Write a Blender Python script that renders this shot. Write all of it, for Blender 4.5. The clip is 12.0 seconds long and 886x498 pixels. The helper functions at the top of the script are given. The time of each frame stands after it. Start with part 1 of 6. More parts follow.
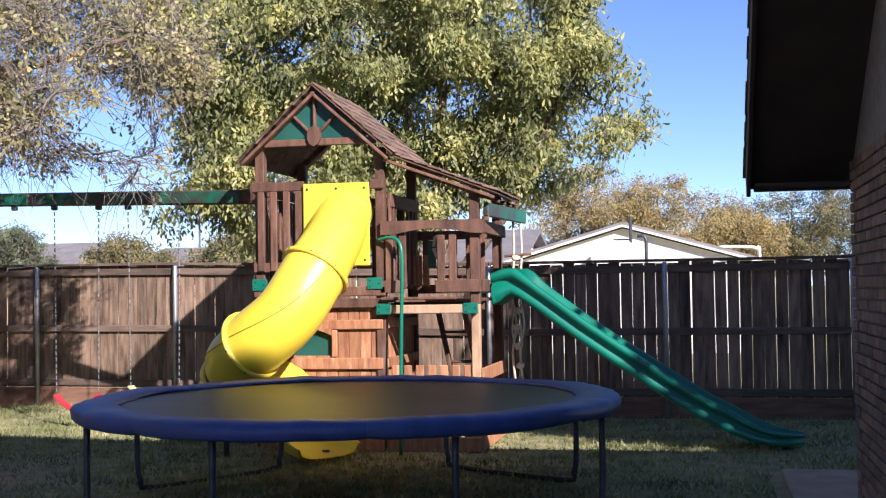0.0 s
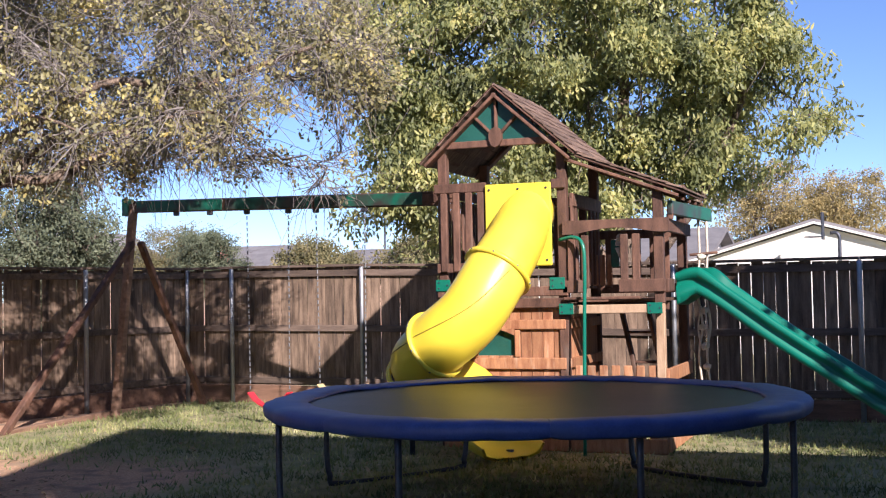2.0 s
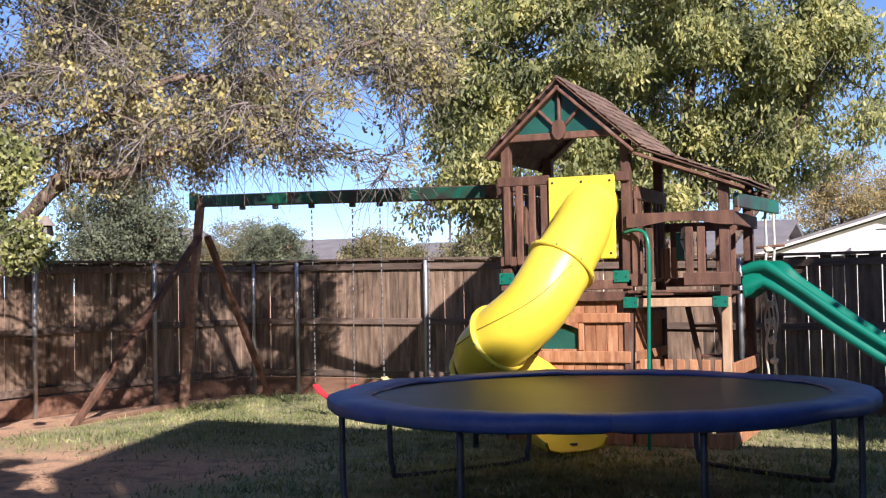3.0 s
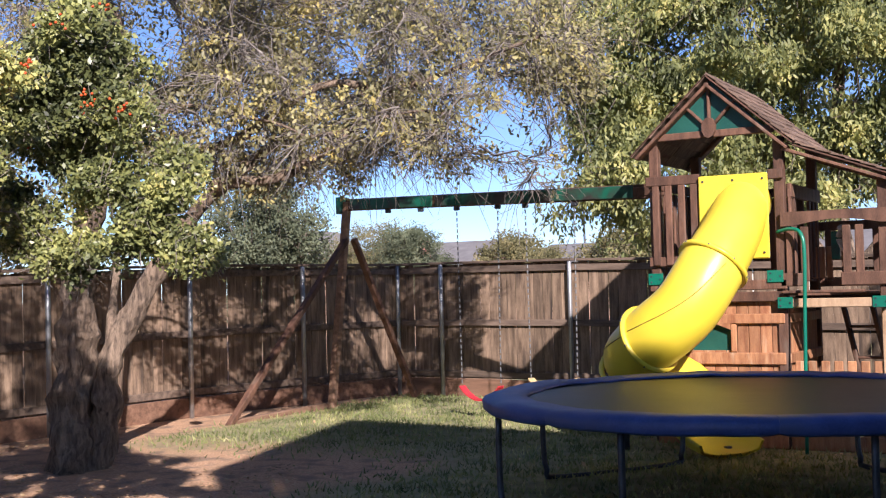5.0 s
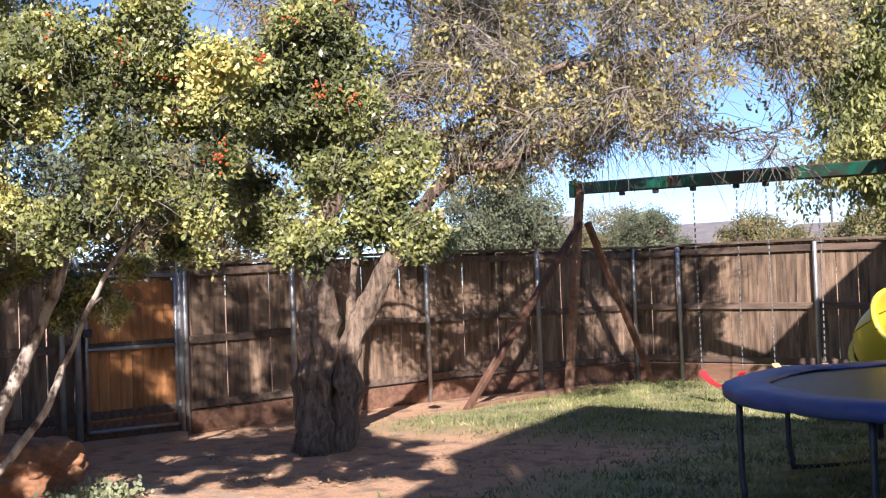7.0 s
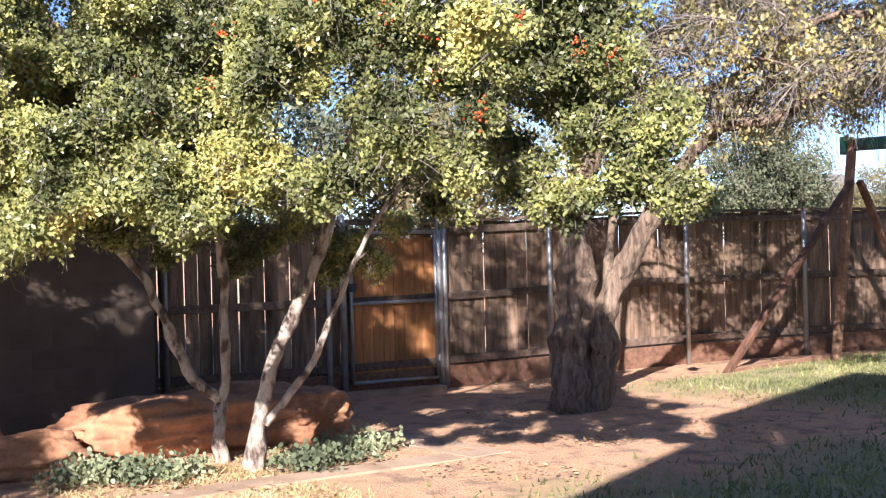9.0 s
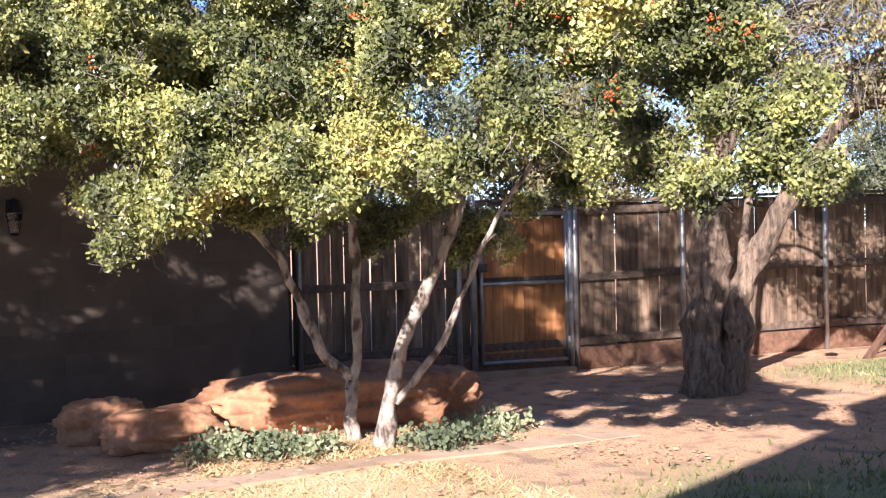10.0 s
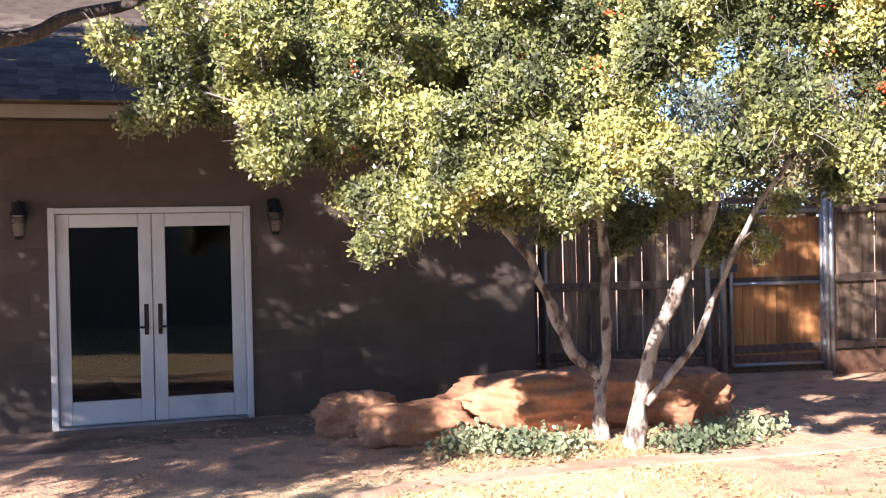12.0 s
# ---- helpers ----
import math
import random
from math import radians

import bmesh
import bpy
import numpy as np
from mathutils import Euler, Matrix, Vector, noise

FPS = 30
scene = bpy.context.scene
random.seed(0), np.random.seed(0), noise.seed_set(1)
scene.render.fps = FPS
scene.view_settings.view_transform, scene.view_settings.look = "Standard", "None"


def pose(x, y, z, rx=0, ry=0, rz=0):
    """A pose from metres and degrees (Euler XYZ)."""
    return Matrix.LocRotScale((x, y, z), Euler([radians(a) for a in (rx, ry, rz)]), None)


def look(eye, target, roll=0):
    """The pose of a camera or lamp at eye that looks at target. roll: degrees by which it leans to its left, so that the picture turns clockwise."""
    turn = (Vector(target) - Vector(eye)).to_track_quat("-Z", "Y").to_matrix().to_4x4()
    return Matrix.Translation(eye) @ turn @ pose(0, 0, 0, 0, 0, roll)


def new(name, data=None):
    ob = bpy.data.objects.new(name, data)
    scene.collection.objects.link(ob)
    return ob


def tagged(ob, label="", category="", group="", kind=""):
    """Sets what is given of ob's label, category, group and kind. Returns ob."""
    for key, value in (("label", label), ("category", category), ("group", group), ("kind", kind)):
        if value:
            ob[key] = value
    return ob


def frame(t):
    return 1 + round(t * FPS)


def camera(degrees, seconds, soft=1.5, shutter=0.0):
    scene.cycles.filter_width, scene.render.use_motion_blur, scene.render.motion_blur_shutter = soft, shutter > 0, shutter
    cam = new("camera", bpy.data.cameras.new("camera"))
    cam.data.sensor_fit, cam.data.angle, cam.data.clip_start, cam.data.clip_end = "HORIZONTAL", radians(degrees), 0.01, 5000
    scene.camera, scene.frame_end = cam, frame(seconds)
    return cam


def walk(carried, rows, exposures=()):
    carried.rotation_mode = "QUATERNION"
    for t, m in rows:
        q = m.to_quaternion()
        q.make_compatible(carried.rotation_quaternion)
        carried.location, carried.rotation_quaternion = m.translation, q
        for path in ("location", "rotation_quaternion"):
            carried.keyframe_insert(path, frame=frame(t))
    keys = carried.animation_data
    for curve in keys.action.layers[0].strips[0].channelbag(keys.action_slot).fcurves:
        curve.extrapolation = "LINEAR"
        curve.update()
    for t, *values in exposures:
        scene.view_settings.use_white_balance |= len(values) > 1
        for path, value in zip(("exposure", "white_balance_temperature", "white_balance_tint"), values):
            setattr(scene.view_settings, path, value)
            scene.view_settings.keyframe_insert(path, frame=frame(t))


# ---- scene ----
cam = camera(39.99, 12.0, soft=1.2)
PATH = [
    (0, pose(-0.000, 0.000, 1.66, 91.84, 0.88, 11.92)),
    (0.5, pose(-0.003, 0.000, 1.66, 91.84, 0.77, 14.10)),
    (1, pose(-0.007, -0.007, 1.66, 91.93, 0.94, 16.36)),
    (1.5, pose(0.002, -0.009, 1.66, 91.99, 1.17, 18.62)),
    (2, pose(0.008, -0.003, 1.66, 91.99, 1.11, 20.52)),
    (2.5, pose(0.014, -0.000, 1.66, 91.92, 1.08, 22.16)),
    (3, pose(0.032, 0.005, 1.66, 91.73, 1.10, 23.61)),
    (5, pose(-0.112, -0.096, 1.66, 91.95, 1.41, 29.79)),
    (5.5, pose(-0.148, -0.096, 1.66, 91.95, 1.84, 31.89)),
    (6, pose(-0.129, -0.046, 1.66, 91.91, 2.09, 34.06)),
    (6.5, pose(-0.132, -0.005, 1.66, 91.80, 2.30, 37.01)),
    (7, pose(-0.140, 0.013, 1.66, 91.56, 2.12, 40.93)),
    (9, pose(-0.180, 0.037, 1.66, 89.98, 1.47, 52.95)),
    (9.5, pose(-0.181, 0.039, 1.66, 89.55, 1.41, 56.09)),
    (10, pose(-0.181, 0.045, 1.66, 89.22, 1.24, 59.10)),
    (10.5, pose(-0.170, 0.044, 1.66, 88.97, 1.21, 62.14)),
    (11, pose(-0.192, 0.026, 1.66, 88.97, 1.25, 64.72)),
    (11.5, pose(-0.219, -0.011, 1.66, 89.06, 1.49, 67.35)),
    (12, pose(-0.239, -0.047, 1.66, 89.40, 1.22, 70.16)),
]
walk(cam, PATH, exposures=[(0.0, 0.93, 6050, 24), (3.0, 0.8, 6100, 23), (5.0, 0.78, 6150, 22), (7.0, 1.08, 6200, 21), (9.0, 1.4, 6150, 22), (10.5, 1.5, 6150, 23), (12.0, 1.86, 6150, 24)])

# ---- world, sun, exposure ----
SUN_WAY = Vector((-0.68, 0.73, -0.55)).normalized()
world = bpy.data.worlds.new("sky")
scene.world = world
world.use_nodes = True
_wn = world.node_tree.nodes
_sky = _wn.new("ShaderNodeTexSky")
_sky.sky_type, _sky.sun_disc = "NISHITA", False
_sky.sun_elevation, _sky.sun_rotation = radians(28.9), radians(137)
_sky.air_density, _sky.dust_density, _sky.ozone_density = 0.6, 0.0, 4.0
_wn["Background"].inputs["Strength"].default_value = 0.096
world.node_tree.links.new(_sky.outputs[0], _wn["Background"].inputs["Color"])
sun = new("sun", bpy.data.lights.new("sun", "SUN"))
sun.data.energy, sun.data.angle, sun.data.color = 5.0, radians(0.55), (1.0, 0.93, 0.82)
sun.matrix_world = look(Vector((0, 0, 30)), Vector((0, 0, 30)) + SUN_WAY)


# ---- materials ----
def material(name, c1, c2, rough=0.7, scale=6.0, fine=60.0, bump=0.3, metal=0.0, stretch=(1, 1, 1), vary=0.0, spec=0.5,
             dirt=None, dirt_scale=1.3, dirt_lo=0.52, world_space=False, relief=0.01):
    """Two-scale noise between two colours, with fine relief, a change from piece to piece and stains."""
    m = bpy.data.materials.new(name)
    m.use_nodes = True
    nt = m.node_tree
    n, l = nt.nodes, nt.links
    b = n["Principled BSDF"]
    b.inputs["Roughness"].default_value = rough
    b.inputs["Metallic"].default_value = metal
    b.inputs["Specular IOR Level"].default_value = spec
    tc = n.new("ShaderNodeTexCoord")
    vec = tc.outputs["Object"]
    if world_space:
        vec = n.new("ShaderNodeNewGeometry").outputs["Position"]
    info = n.new("ShaderNodeObjectInfo")
    mp = n.new("ShaderNodeMapping")
    mp.inputs["Scale"].default_value = stretch
    l.new(vec, mp.inputs["Vector"])
    add = n.new("ShaderNodeVectorMath")
    add.operation = "MULTIPLY_ADD"
    l.new(info.outputs["Random"], add.inputs[0])
    add.inputs[1].default_value = (0, 0, 0) if world_space else (17, 31, 23)
    l.new(mp.outputs[0], add.inputs[2])
    n1 = n.new("ShaderNodeTexNoise")
    n1.inputs["Scale"].default_value, n1.inputs["Detail"].default_value = scale, 5
    n2 = n.new("ShaderNodeTexNoise")
    n2.inputs["Scale"].default_value, n2.inputs["Detail"].default_value = fine, 3
    l.new(add.outputs[0], n1.inputs["Vector"])
    l.new(add.outputs[0], n2.inputs["Vector"])
    mix = n.new("ShaderNodeMath")
    mix.operation = "MULTIPLY_ADD"
    l.new(n2.outputs["Fac"], mix.inputs[0])
    mix.inputs[1].default_value = 0.45
    l.new(n1.outputs["Fac"], mix.inputs[2])
    ramp = n.new("ShaderNodeMapRange")
    ramp.inputs["From Min"].default_value, ramp.inputs["From Max"].default_value = 0.5, 0.95
    l.new(mix.outputs[0], ramp.inputs["Value"])
    col = n.new("ShaderNodeMix")
    col.data_type = "RGBA"
    col.inputs["A"].default_value, col.inputs["B"].default_value = (*c1, 1), (*c2, 1)
    l.new(ramp.outputs[0], col.inputs["Factor"])
    out = col.outputs["Result"]
    if dirt:
        n3 = n.new("ShaderNodeTexNoise")
        n3.inputs["Scale"].default_value, n3.inputs["Detail"].default_value = dirt_scale, 6
        l.new(add.outputs[0], n3.inputs["Vector"])
        r3 = n.new("ShaderNodeMapRange")
        r3.inputs["From Min"].default_value, r3.inputs["From Max"].default_value = dirt_lo, dirt_lo + 0.16
        l.new(n3.outputs["Fac"], r3.inputs["Value"])
        dm = n.new("ShaderNodeMix")
        dm.data_type = "RGBA"
        dm.inputs["B"].default_value = (*dirt, 1)
        l.new(r3.outputs[0], dm.inputs["Factor"])
        l.new(out, dm.inputs["A"])
        out = dm.outputs["Result"]
    if vary:
        hsv = n.new("ShaderNodeHueSaturation")
        vr = n.new("ShaderNodeMapRange")
        vr.inputs["To Min"].default_value, vr.inputs["To Max"].default_value = 1 - vary, 1 + vary
        l.new(info.outputs["Random"], vr.inputs["Value"])
        l.new(vr.outputs[0], hsv.inputs["Value"])
        l.new(out, hsv.inputs["Color"])
        out = hsv.outputs["Color"]
    l.new(out, b.inputs["Base Color"])
    if bump:
        bp = n.new("ShaderNodeBump")
        bp.inputs["Strength"].default_value, bp.inputs["Distance"].default_value = bump, relief
        l.new(mix.outputs[0], bp.inputs["Height"])
        l.new(bp.outputs[0], b.inputs["Normal"])
    return m


def leaf_material(name, stops, through_light=0.35, rough=0.5):
    """Leaves whose colour changes from leaf to leaf; part of the light passes through them."""
    m = bpy.data.materials.new(name)
    m.use_nodes = True
    n, l = m.node_tree.nodes, m.node_tree.links
    b = n["Principled BSDF"]
    b.inputs["Roughness"].default_value = rough
    g = n.new("ShaderNodeNewGeometry")
    ramp = n.new("ShaderNodeValToRGB")
    ramp.color_ramp.interpolation = "LINEAR"
    els = ramp.color_ramp.elements
    while len(els) < len(stops):
        els.new(0.5)
    for e, (at, c) in zip(els, stops):
        e.position, e.color = at, (*c, 1)
    big = n.new("ShaderNodeTexNoise")
    big.inputs["Scale"].default_value, big.inputs["Detail"].default_value = 1.9, 4
    l.new(g.outputs["Position"], big.inputs["Vector"])
    patch = n.new("ShaderNodeMapRange")
    patch.inputs["From Min"].default_value, patch.inputs["From Max"].default_value = 0.32, 0.68
    patch.inputs["To Min"].default_value, patch.inputs["To Max"].default_value = 0.0, 0.62
    l.new(big.outputs["Fac"], patch.inputs["Value"])
    both = n.new("ShaderNodeMath")
    both.operation = "MULTIPLY_ADD"
    both.inputs[1].default_value = 0.38
    l.new(g.outputs["Random Per Island"], both.inputs[0])
    l.new(patch.outputs[0], both.inputs[2])
    l.new(both.outputs[0], ramp.inputs[0])
    hsv = n.new("ShaderNodeHueSaturation")
    mr = n.new("ShaderNodeMapRange")
    mr.inputs["From Min"].default_value, mr.inputs["From Max"].default_value = 0.3, 0.7
    mr.inputs["To Min"].default_value, mr.inputs["To Max"].default_value = 0.7, 1.3
    l.new(big.outputs["Fac"], mr.inputs["Value"])
    l.new(mr.outputs[0], hsv.inputs["Value"])
    l.new(ramp.outputs[0], hsv.inputs["Color"])
    l.new(hsv.outputs["Color"], b.inputs["Base Color"])
    tr = n.new("ShaderNodeBsdfTranslucent")
    l.new(hsv.outputs["Color"], tr.inputs["Color"])
    mx = n.new("ShaderNodeMixShader")
    mx.inputs[0].default_value = through_light
    l.new(b.outputs[0], mx.inputs[1])
    l.new(tr.outputs[0], mx.inputs[2])
    l.new(mx.outputs[0], n["Material Output"].inputs["Surface"])
    return m


def glass_material(name, tint, rough=0.02):
    m = bpy.data.materials.new(name)
    m.use_nodes = True
    b = m.node_tree.nodes["Principled BSDF"]
    b.inputs["Base Color"].default_value = (*tint, 1)
    b.inputs["Roughness"].default_value = rough
    b.inputs["Transmission Weight"].default_value = 1.0
    b.inputs["IOR"].default_value = 1.45
    return m


FENCE_WOOD = material("fence_wood", (0.09, 0.058, 0.038), (0.31, 0.215, 0.145), 0.85, 3, 40, 0.5, stretch=(6, 6, 0.8), vary=0.3,
                      dirt=(0.04, 0.028, 0.022), dirt_scale=1.2, dirt_lo=0.56)
RAIL_WOOD = material("rail_wood", (0.07, 0.048, 0.036), (0.19, 0.135, 0.1), 0.85, 3, 40, 0.5, stretch=(0.8, 6, 6), vary=0.2)
KICK_WOOD = material("kick_wood", (0.1, 0.052, 0.032), (0.23, 0.125, 0.078), 0.85, 3, 40, 0.5, stretch=(0.8, 6, 6), vary=0.2)
GATE_WOOD = material("gate_wood", (0.27, 0.11, 0.035), (0.52, 0.24, 0.085), 0.75, 3, 40, 0.4, stretch=(6, 6, 0.8), vary=0.2)
PLAY_DARK = material("stained_redwood", (0.062, 0.029, 0.018), (0.2, 0.1, 0.062), 0.75, 4, 50, 0.4, stretch=(3, 3, 0.8), vary=0.25,
                     dirt=(0.22, 0.15, 0.11), dirt_scale=2.2, dirt_lo=0.6)
PLAY_RED = material("orange_cedar", (0.26, 0.1, 0.045), (0.5, 0.25, 0.12), 0.7, 4, 50, 0.4, stretch=(5, 5, 0.8), vary=0.25,
                    dirt=(0.55, 0.38, 0.24), dirt_scale=2.5, dirt_lo=0.58)
PLAY_PALE = material("pale_cedar", (0.34, 0.21, 0.12), (0.55, 0.38, 0.24), 0.75, 4, 50, 0.4, stretch=(4, 4, 0.8))
SHAKE = material("cedar_shake", (0.1, 0.06, 0.042), (0.27, 0.18, 0.13), 0.85, 5, 60, 0.6, stretch=(1, 5, 1), vary=0.3)
YELLOW = material("yellow_plastic", (0.8, 0.61, 0.04), (0.9, 0.71, 0.07), 0.36, 1.5, 200, 0.03, spec=0.5)
# dark yellow put in for the shadow line of the tube's joints
SEAM = material("seam_shade", (0.3, 0.21, 0.02), (0.42, 0.3, 0.03), 0.6, 3, 90, 0.1)
GREEN = material("green_plastic", (0.0, 0.13, 0.085), (0.003, 0.19, 0.12), 0.28, 1.5, 200, 0.03)
GREEN_DARK = material("green_painted_board", (0.008, 0.07, 0.055), (0.02, 0.12, 0.09), 0.45, 2, 90, 0.08)
# dark patches on the swing beam hold worn paint and tree shade
GREEN_PAINT = material("green_painted_beam", (0.005, 0.1, 0.06), (0.012, 0.16, 0.1), 0.45, 2, 90, 0.1, dirt=(0.045, 0.04, 0.035), dirt_scale=2.6, dirt_lo=0.43)
RED_PLASTIC = material("red_plastic", (0.5, 0.025, 0.04), (0.62, 0.045, 0.06), 0.4, 4, 90, 0.05)
CREAM_PLASTIC = material("cream_plastic", (0.6, 0.42, 0.2), (0.72, 0.52, 0.28), 0.45, 4, 90, 0.05)
GALV = material("galvanised_steel", (0.3, 0.31, 0.32), (0.46, 0.47, 0.48), 0.45, 8, 80, 0.1, metal=0.7)
DARK_STEEL = material("dark_steel", (0.05, 0.055, 0.07), (0.1, 0.105, 0.125), 0.45, 8, 80, 0.1, metal=0.6)
CHAIN = material("chain_steel", (0.14, 0.145, 0.15), (0.26, 0.265, 0.27), 0.4, 20, 80, 0.1, metal=0.8)
ROPE = material("rope", (0.56, 0.47, 0.36), (0.78, 0.69, 0.56), 0.95, 30, 120, 0.6)
PAD_BLUE = material("blue_vinyl", (0.028, 0.055, 0.2), (0.06, 0.1, 0.31), 0.45, 5, 60, 0.25, dirt=(0.07, 0.1, 0.24), dirt_scale=2.0)
MAT_BLACK = material("black_mesh", (0.012, 0.012, 0.014), (0.028, 0.028, 0.03), 0.42, 3, 300, 0.25, dirt=(0.035, 0.032, 0.028), dirt_scale=1.5)
WALL_PAINT = material("taupe_masonry_paint", (0.076, 0.057, 0.045), (0.106, 0.081, 0.064), 0.85, 3, 60, 0.4, vary=0.04)
JOINT = material("painted_joint", (0.085, 0.064, 0.051), (0.115, 0.088, 0.069), 0.9, 5, 60, 0.3)
BRICK = material("brown_brick", (0.14, 0.085, 0.062), (0.3, 0.2, 0.15), 0.85, 9, 70, 0.6, vary=0.35)
MORTAR = material("mortar", (0.2, 0.185, 0.165), (0.3, 0.28, 0.25), 0.95, 12, 90, 0.5)
SOFFIT = material("dark_brown_soffit", (0.03, 0.022, 0.018), (0.05, 0.038, 0.03), 0.7, 3, 60, 0.1)
SHINGLE = material("asphalt_shingle", (0.08, 0.061, 0.047), (0.14, 0.11, 0.086), 0.95, 8, 150, 0.5, vary=0.35, spec=0.1)
FASCIA = material("grey_brown_trim", (0.24, 0.2, 0.17), (0.3, 0.255, 0.22), 0.6, 3, 60, 0.1)
WHITE = material("white_door_paint", (0.55, 0.55, 0.54), (0.63, 0.63, 0.62), 0.45, 3, 60, 0.06, dirt=(0.45, 0.43, 0.4), dirt_scale=2.0, dirt_lo=0.6)
FAR_WHITE = material("cream_siding", (0.72, 0.69, 0.62), (0.8, 0.77, 0.7), 0.7, 2, 30, 0.1)
FAR_ROOF = material("grey_far_roof", (0.16, 0.15, 0.15), (0.24, 0.225, 0.22), 0.9, 2, 30, 0.3)
FAR_BEIGE = material("beige_far_brick", (0.45, 0.31, 0.23), (0.55, 0.4, 0.3), 0.9, 2, 30, 0.3)
FAR_RED = material("red_far_brick", (0.36, 0.17, 0.13), (0.45, 0.22, 0.17), 0.9, 4, 30, 0.3)
BLACK_METAL = material("black_metal", (0.015, 0.014, 0.013), (0.03, 0.028, 0.026), 0.4, 8, 80, 0.1, metal=0.5)
GLASS = glass_material("clear_glass", (0.9, 0.93, 0.95))
# near-black stands in for the unlit interior
DARK_ROOM = material("unlit_room_tone", (0.025, 0.024, 0.024), (0.035, 0.034, 0.033), 0.9, 3, 40, 0.0)
BARK = material("grey_brown_bark", (0.12, 0.085, 0.06), (0.36, 0.265, 0.19), 0.95, 7, 45, 1.0, stretch=(3.2, 3.2, 0.6), dirt=(0.07, 0.05, 0.038), dirt_scale=6, relief=0.04)
BARK_PALE = material("pale_smooth_bark", (0.26, 0.21, 0.17), (0.52, 0.46, 0.39), 0.85, 9, 60, 0.8, stretch=(1.6, 1.6, 0.9), dirt=(0.075, 0.05, 0.038), dirt_scale=8, dirt_lo=0.46, relief=0.02)
# darker copy of the bark that puts the limb's shade into its colour
SHADED_BARK = material("shaded_bark", (0.045, 0.036, 0.03), (0.13, 0.1, 0.08), 0.95, 7, 45, 1.0, stretch=(3.2, 3.2, 0.6), relief=0.03)
TWIG = material("twig_bark", (0.09, 0.07, 0.055), (0.22, 0.175, 0.14), 0.95, 7, 45, 0.4)
TWIG_PALE = material("pale_twig", (0.15, 0.13, 0.115), (0.34, 0.3, 0.265), 0.95, 7, 45, 0.4)
ROCK = material("orange_sandstone", (0.24, 0.105, 0.052), (0.5, 0.265, 0.145), 0.9, 2.5, 30, 1.0, dirt=(0.2, 0.1, 0.06), dirt_scale=3.0, dirt_lo=0.55)
CONCRETE = material("pale_concrete", (0.38, 0.265, 0.18), (0.48, 0.355, 0.25), 0.9, 4, 80, 0.4, dirt=(0.3, 0.2, 0.13), dirt_scale=1.2, dirt_lo=0.52)
PAVER = material("brown_paving", (0.2, 0.125, 0.085), (0.32, 0.215, 0.155), 0.9, 4, 80, 0.4, dirt=(0.14, 0.085, 0.055), dirt_scale=1.5, dirt_lo=0.5)
TIMBER = material("landscape_timber", (0.16, 0.09, 0.055), (0.33, 0.2, 0.13), 0.9, 4, 50, 0.5, stretch=(4, 0.8, 4))
LEAF_BIG = leaf_material("yellow_green_leaves", [(0.0, (0.1, 0.12, 0.055)), (0.4, (0.25, 0.28, 0.11)), (0.75, (0.45, 0.44, 0.16)), (1.0, (0.64, 0.54, 0.22))], 0.45)
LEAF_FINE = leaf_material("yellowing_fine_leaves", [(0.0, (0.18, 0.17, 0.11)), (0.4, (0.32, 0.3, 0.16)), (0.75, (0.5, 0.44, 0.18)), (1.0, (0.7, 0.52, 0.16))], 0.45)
LEAF_HOLLY = leaf_material("glossy_shrub_leaves", [(0.0, (0.048, 0.06, 0.032)), (0.4, (0.16, 0.185, 0.068)), (0.75, (0.385, 0.39, 0.13)), (1.0, (0.72, 0.55, 0.2))], 0.17, 0.4)
BERRY = material("red_berry", (0.6, 0.07, 0.02), (0.75, 0.13, 0.03), 0.35, 9, 90, 0.0)
LEAF_CONIFER = leaf_material("conifer_foliage", [(0.0, (0.085, 0.105, 0.06)), (0.6, (0.15, 0.175, 0.1)), (1.0, (0.23, 0.245, 0.15))], 0.3, 0.7)
LEAF_RUST = leaf_material("rust_leaves", [(0.0, (0.19, 0.16, 0.07)), (0.5, (0.34, 0.27, 0.11)), (1.0, (0.5, 0.37, 0.15))], 0.3, 0.7)
LEAF_OLIVE = leaf_material("olive_far_leaves", [(0.0, (0.12, 0.12, 0.05)), (0.6, (0.22, 0.2, 0.09)), (1.0, (0.34, 0.27, 0.13))], 0.3, 0.7)
GRASS = leaf_material("grass_blades", [(0.0, (0.13, 0.165, 0.06)), (0.5, (0.25, 0.29, 0.105)), (0.8, (0.4, 0.39, 0.17)), (1.0, (0.6, 0.52, 0.3))], 0.4, 0.6)
STRAW = leaf_material("straw_blades", [(0.0, (0.3, 0.27, 0.11)), (0.5, (0.5, 0.4, 0.2)), (1.0, (0.68, 0.57, 0.34))], 0.3, 0.7)
IVY = leaf_material("ground_cover_leaves", [(0.0, (0.09, 0.12, 0.07)), (0.5, (0.22, 0.27, 0.15)), (1.0, (0.5, 0.48, 0.3))], 0.25, 0.5)
LITTER = leaf_material("dry_leaf_litter", [(0.0, (0.24, 0.14, 0.075)), (0.5, (0.42, 0.29, 0.16)), (1.0, (0.62, 0.48, 0.3))], 0.15, 0.8)


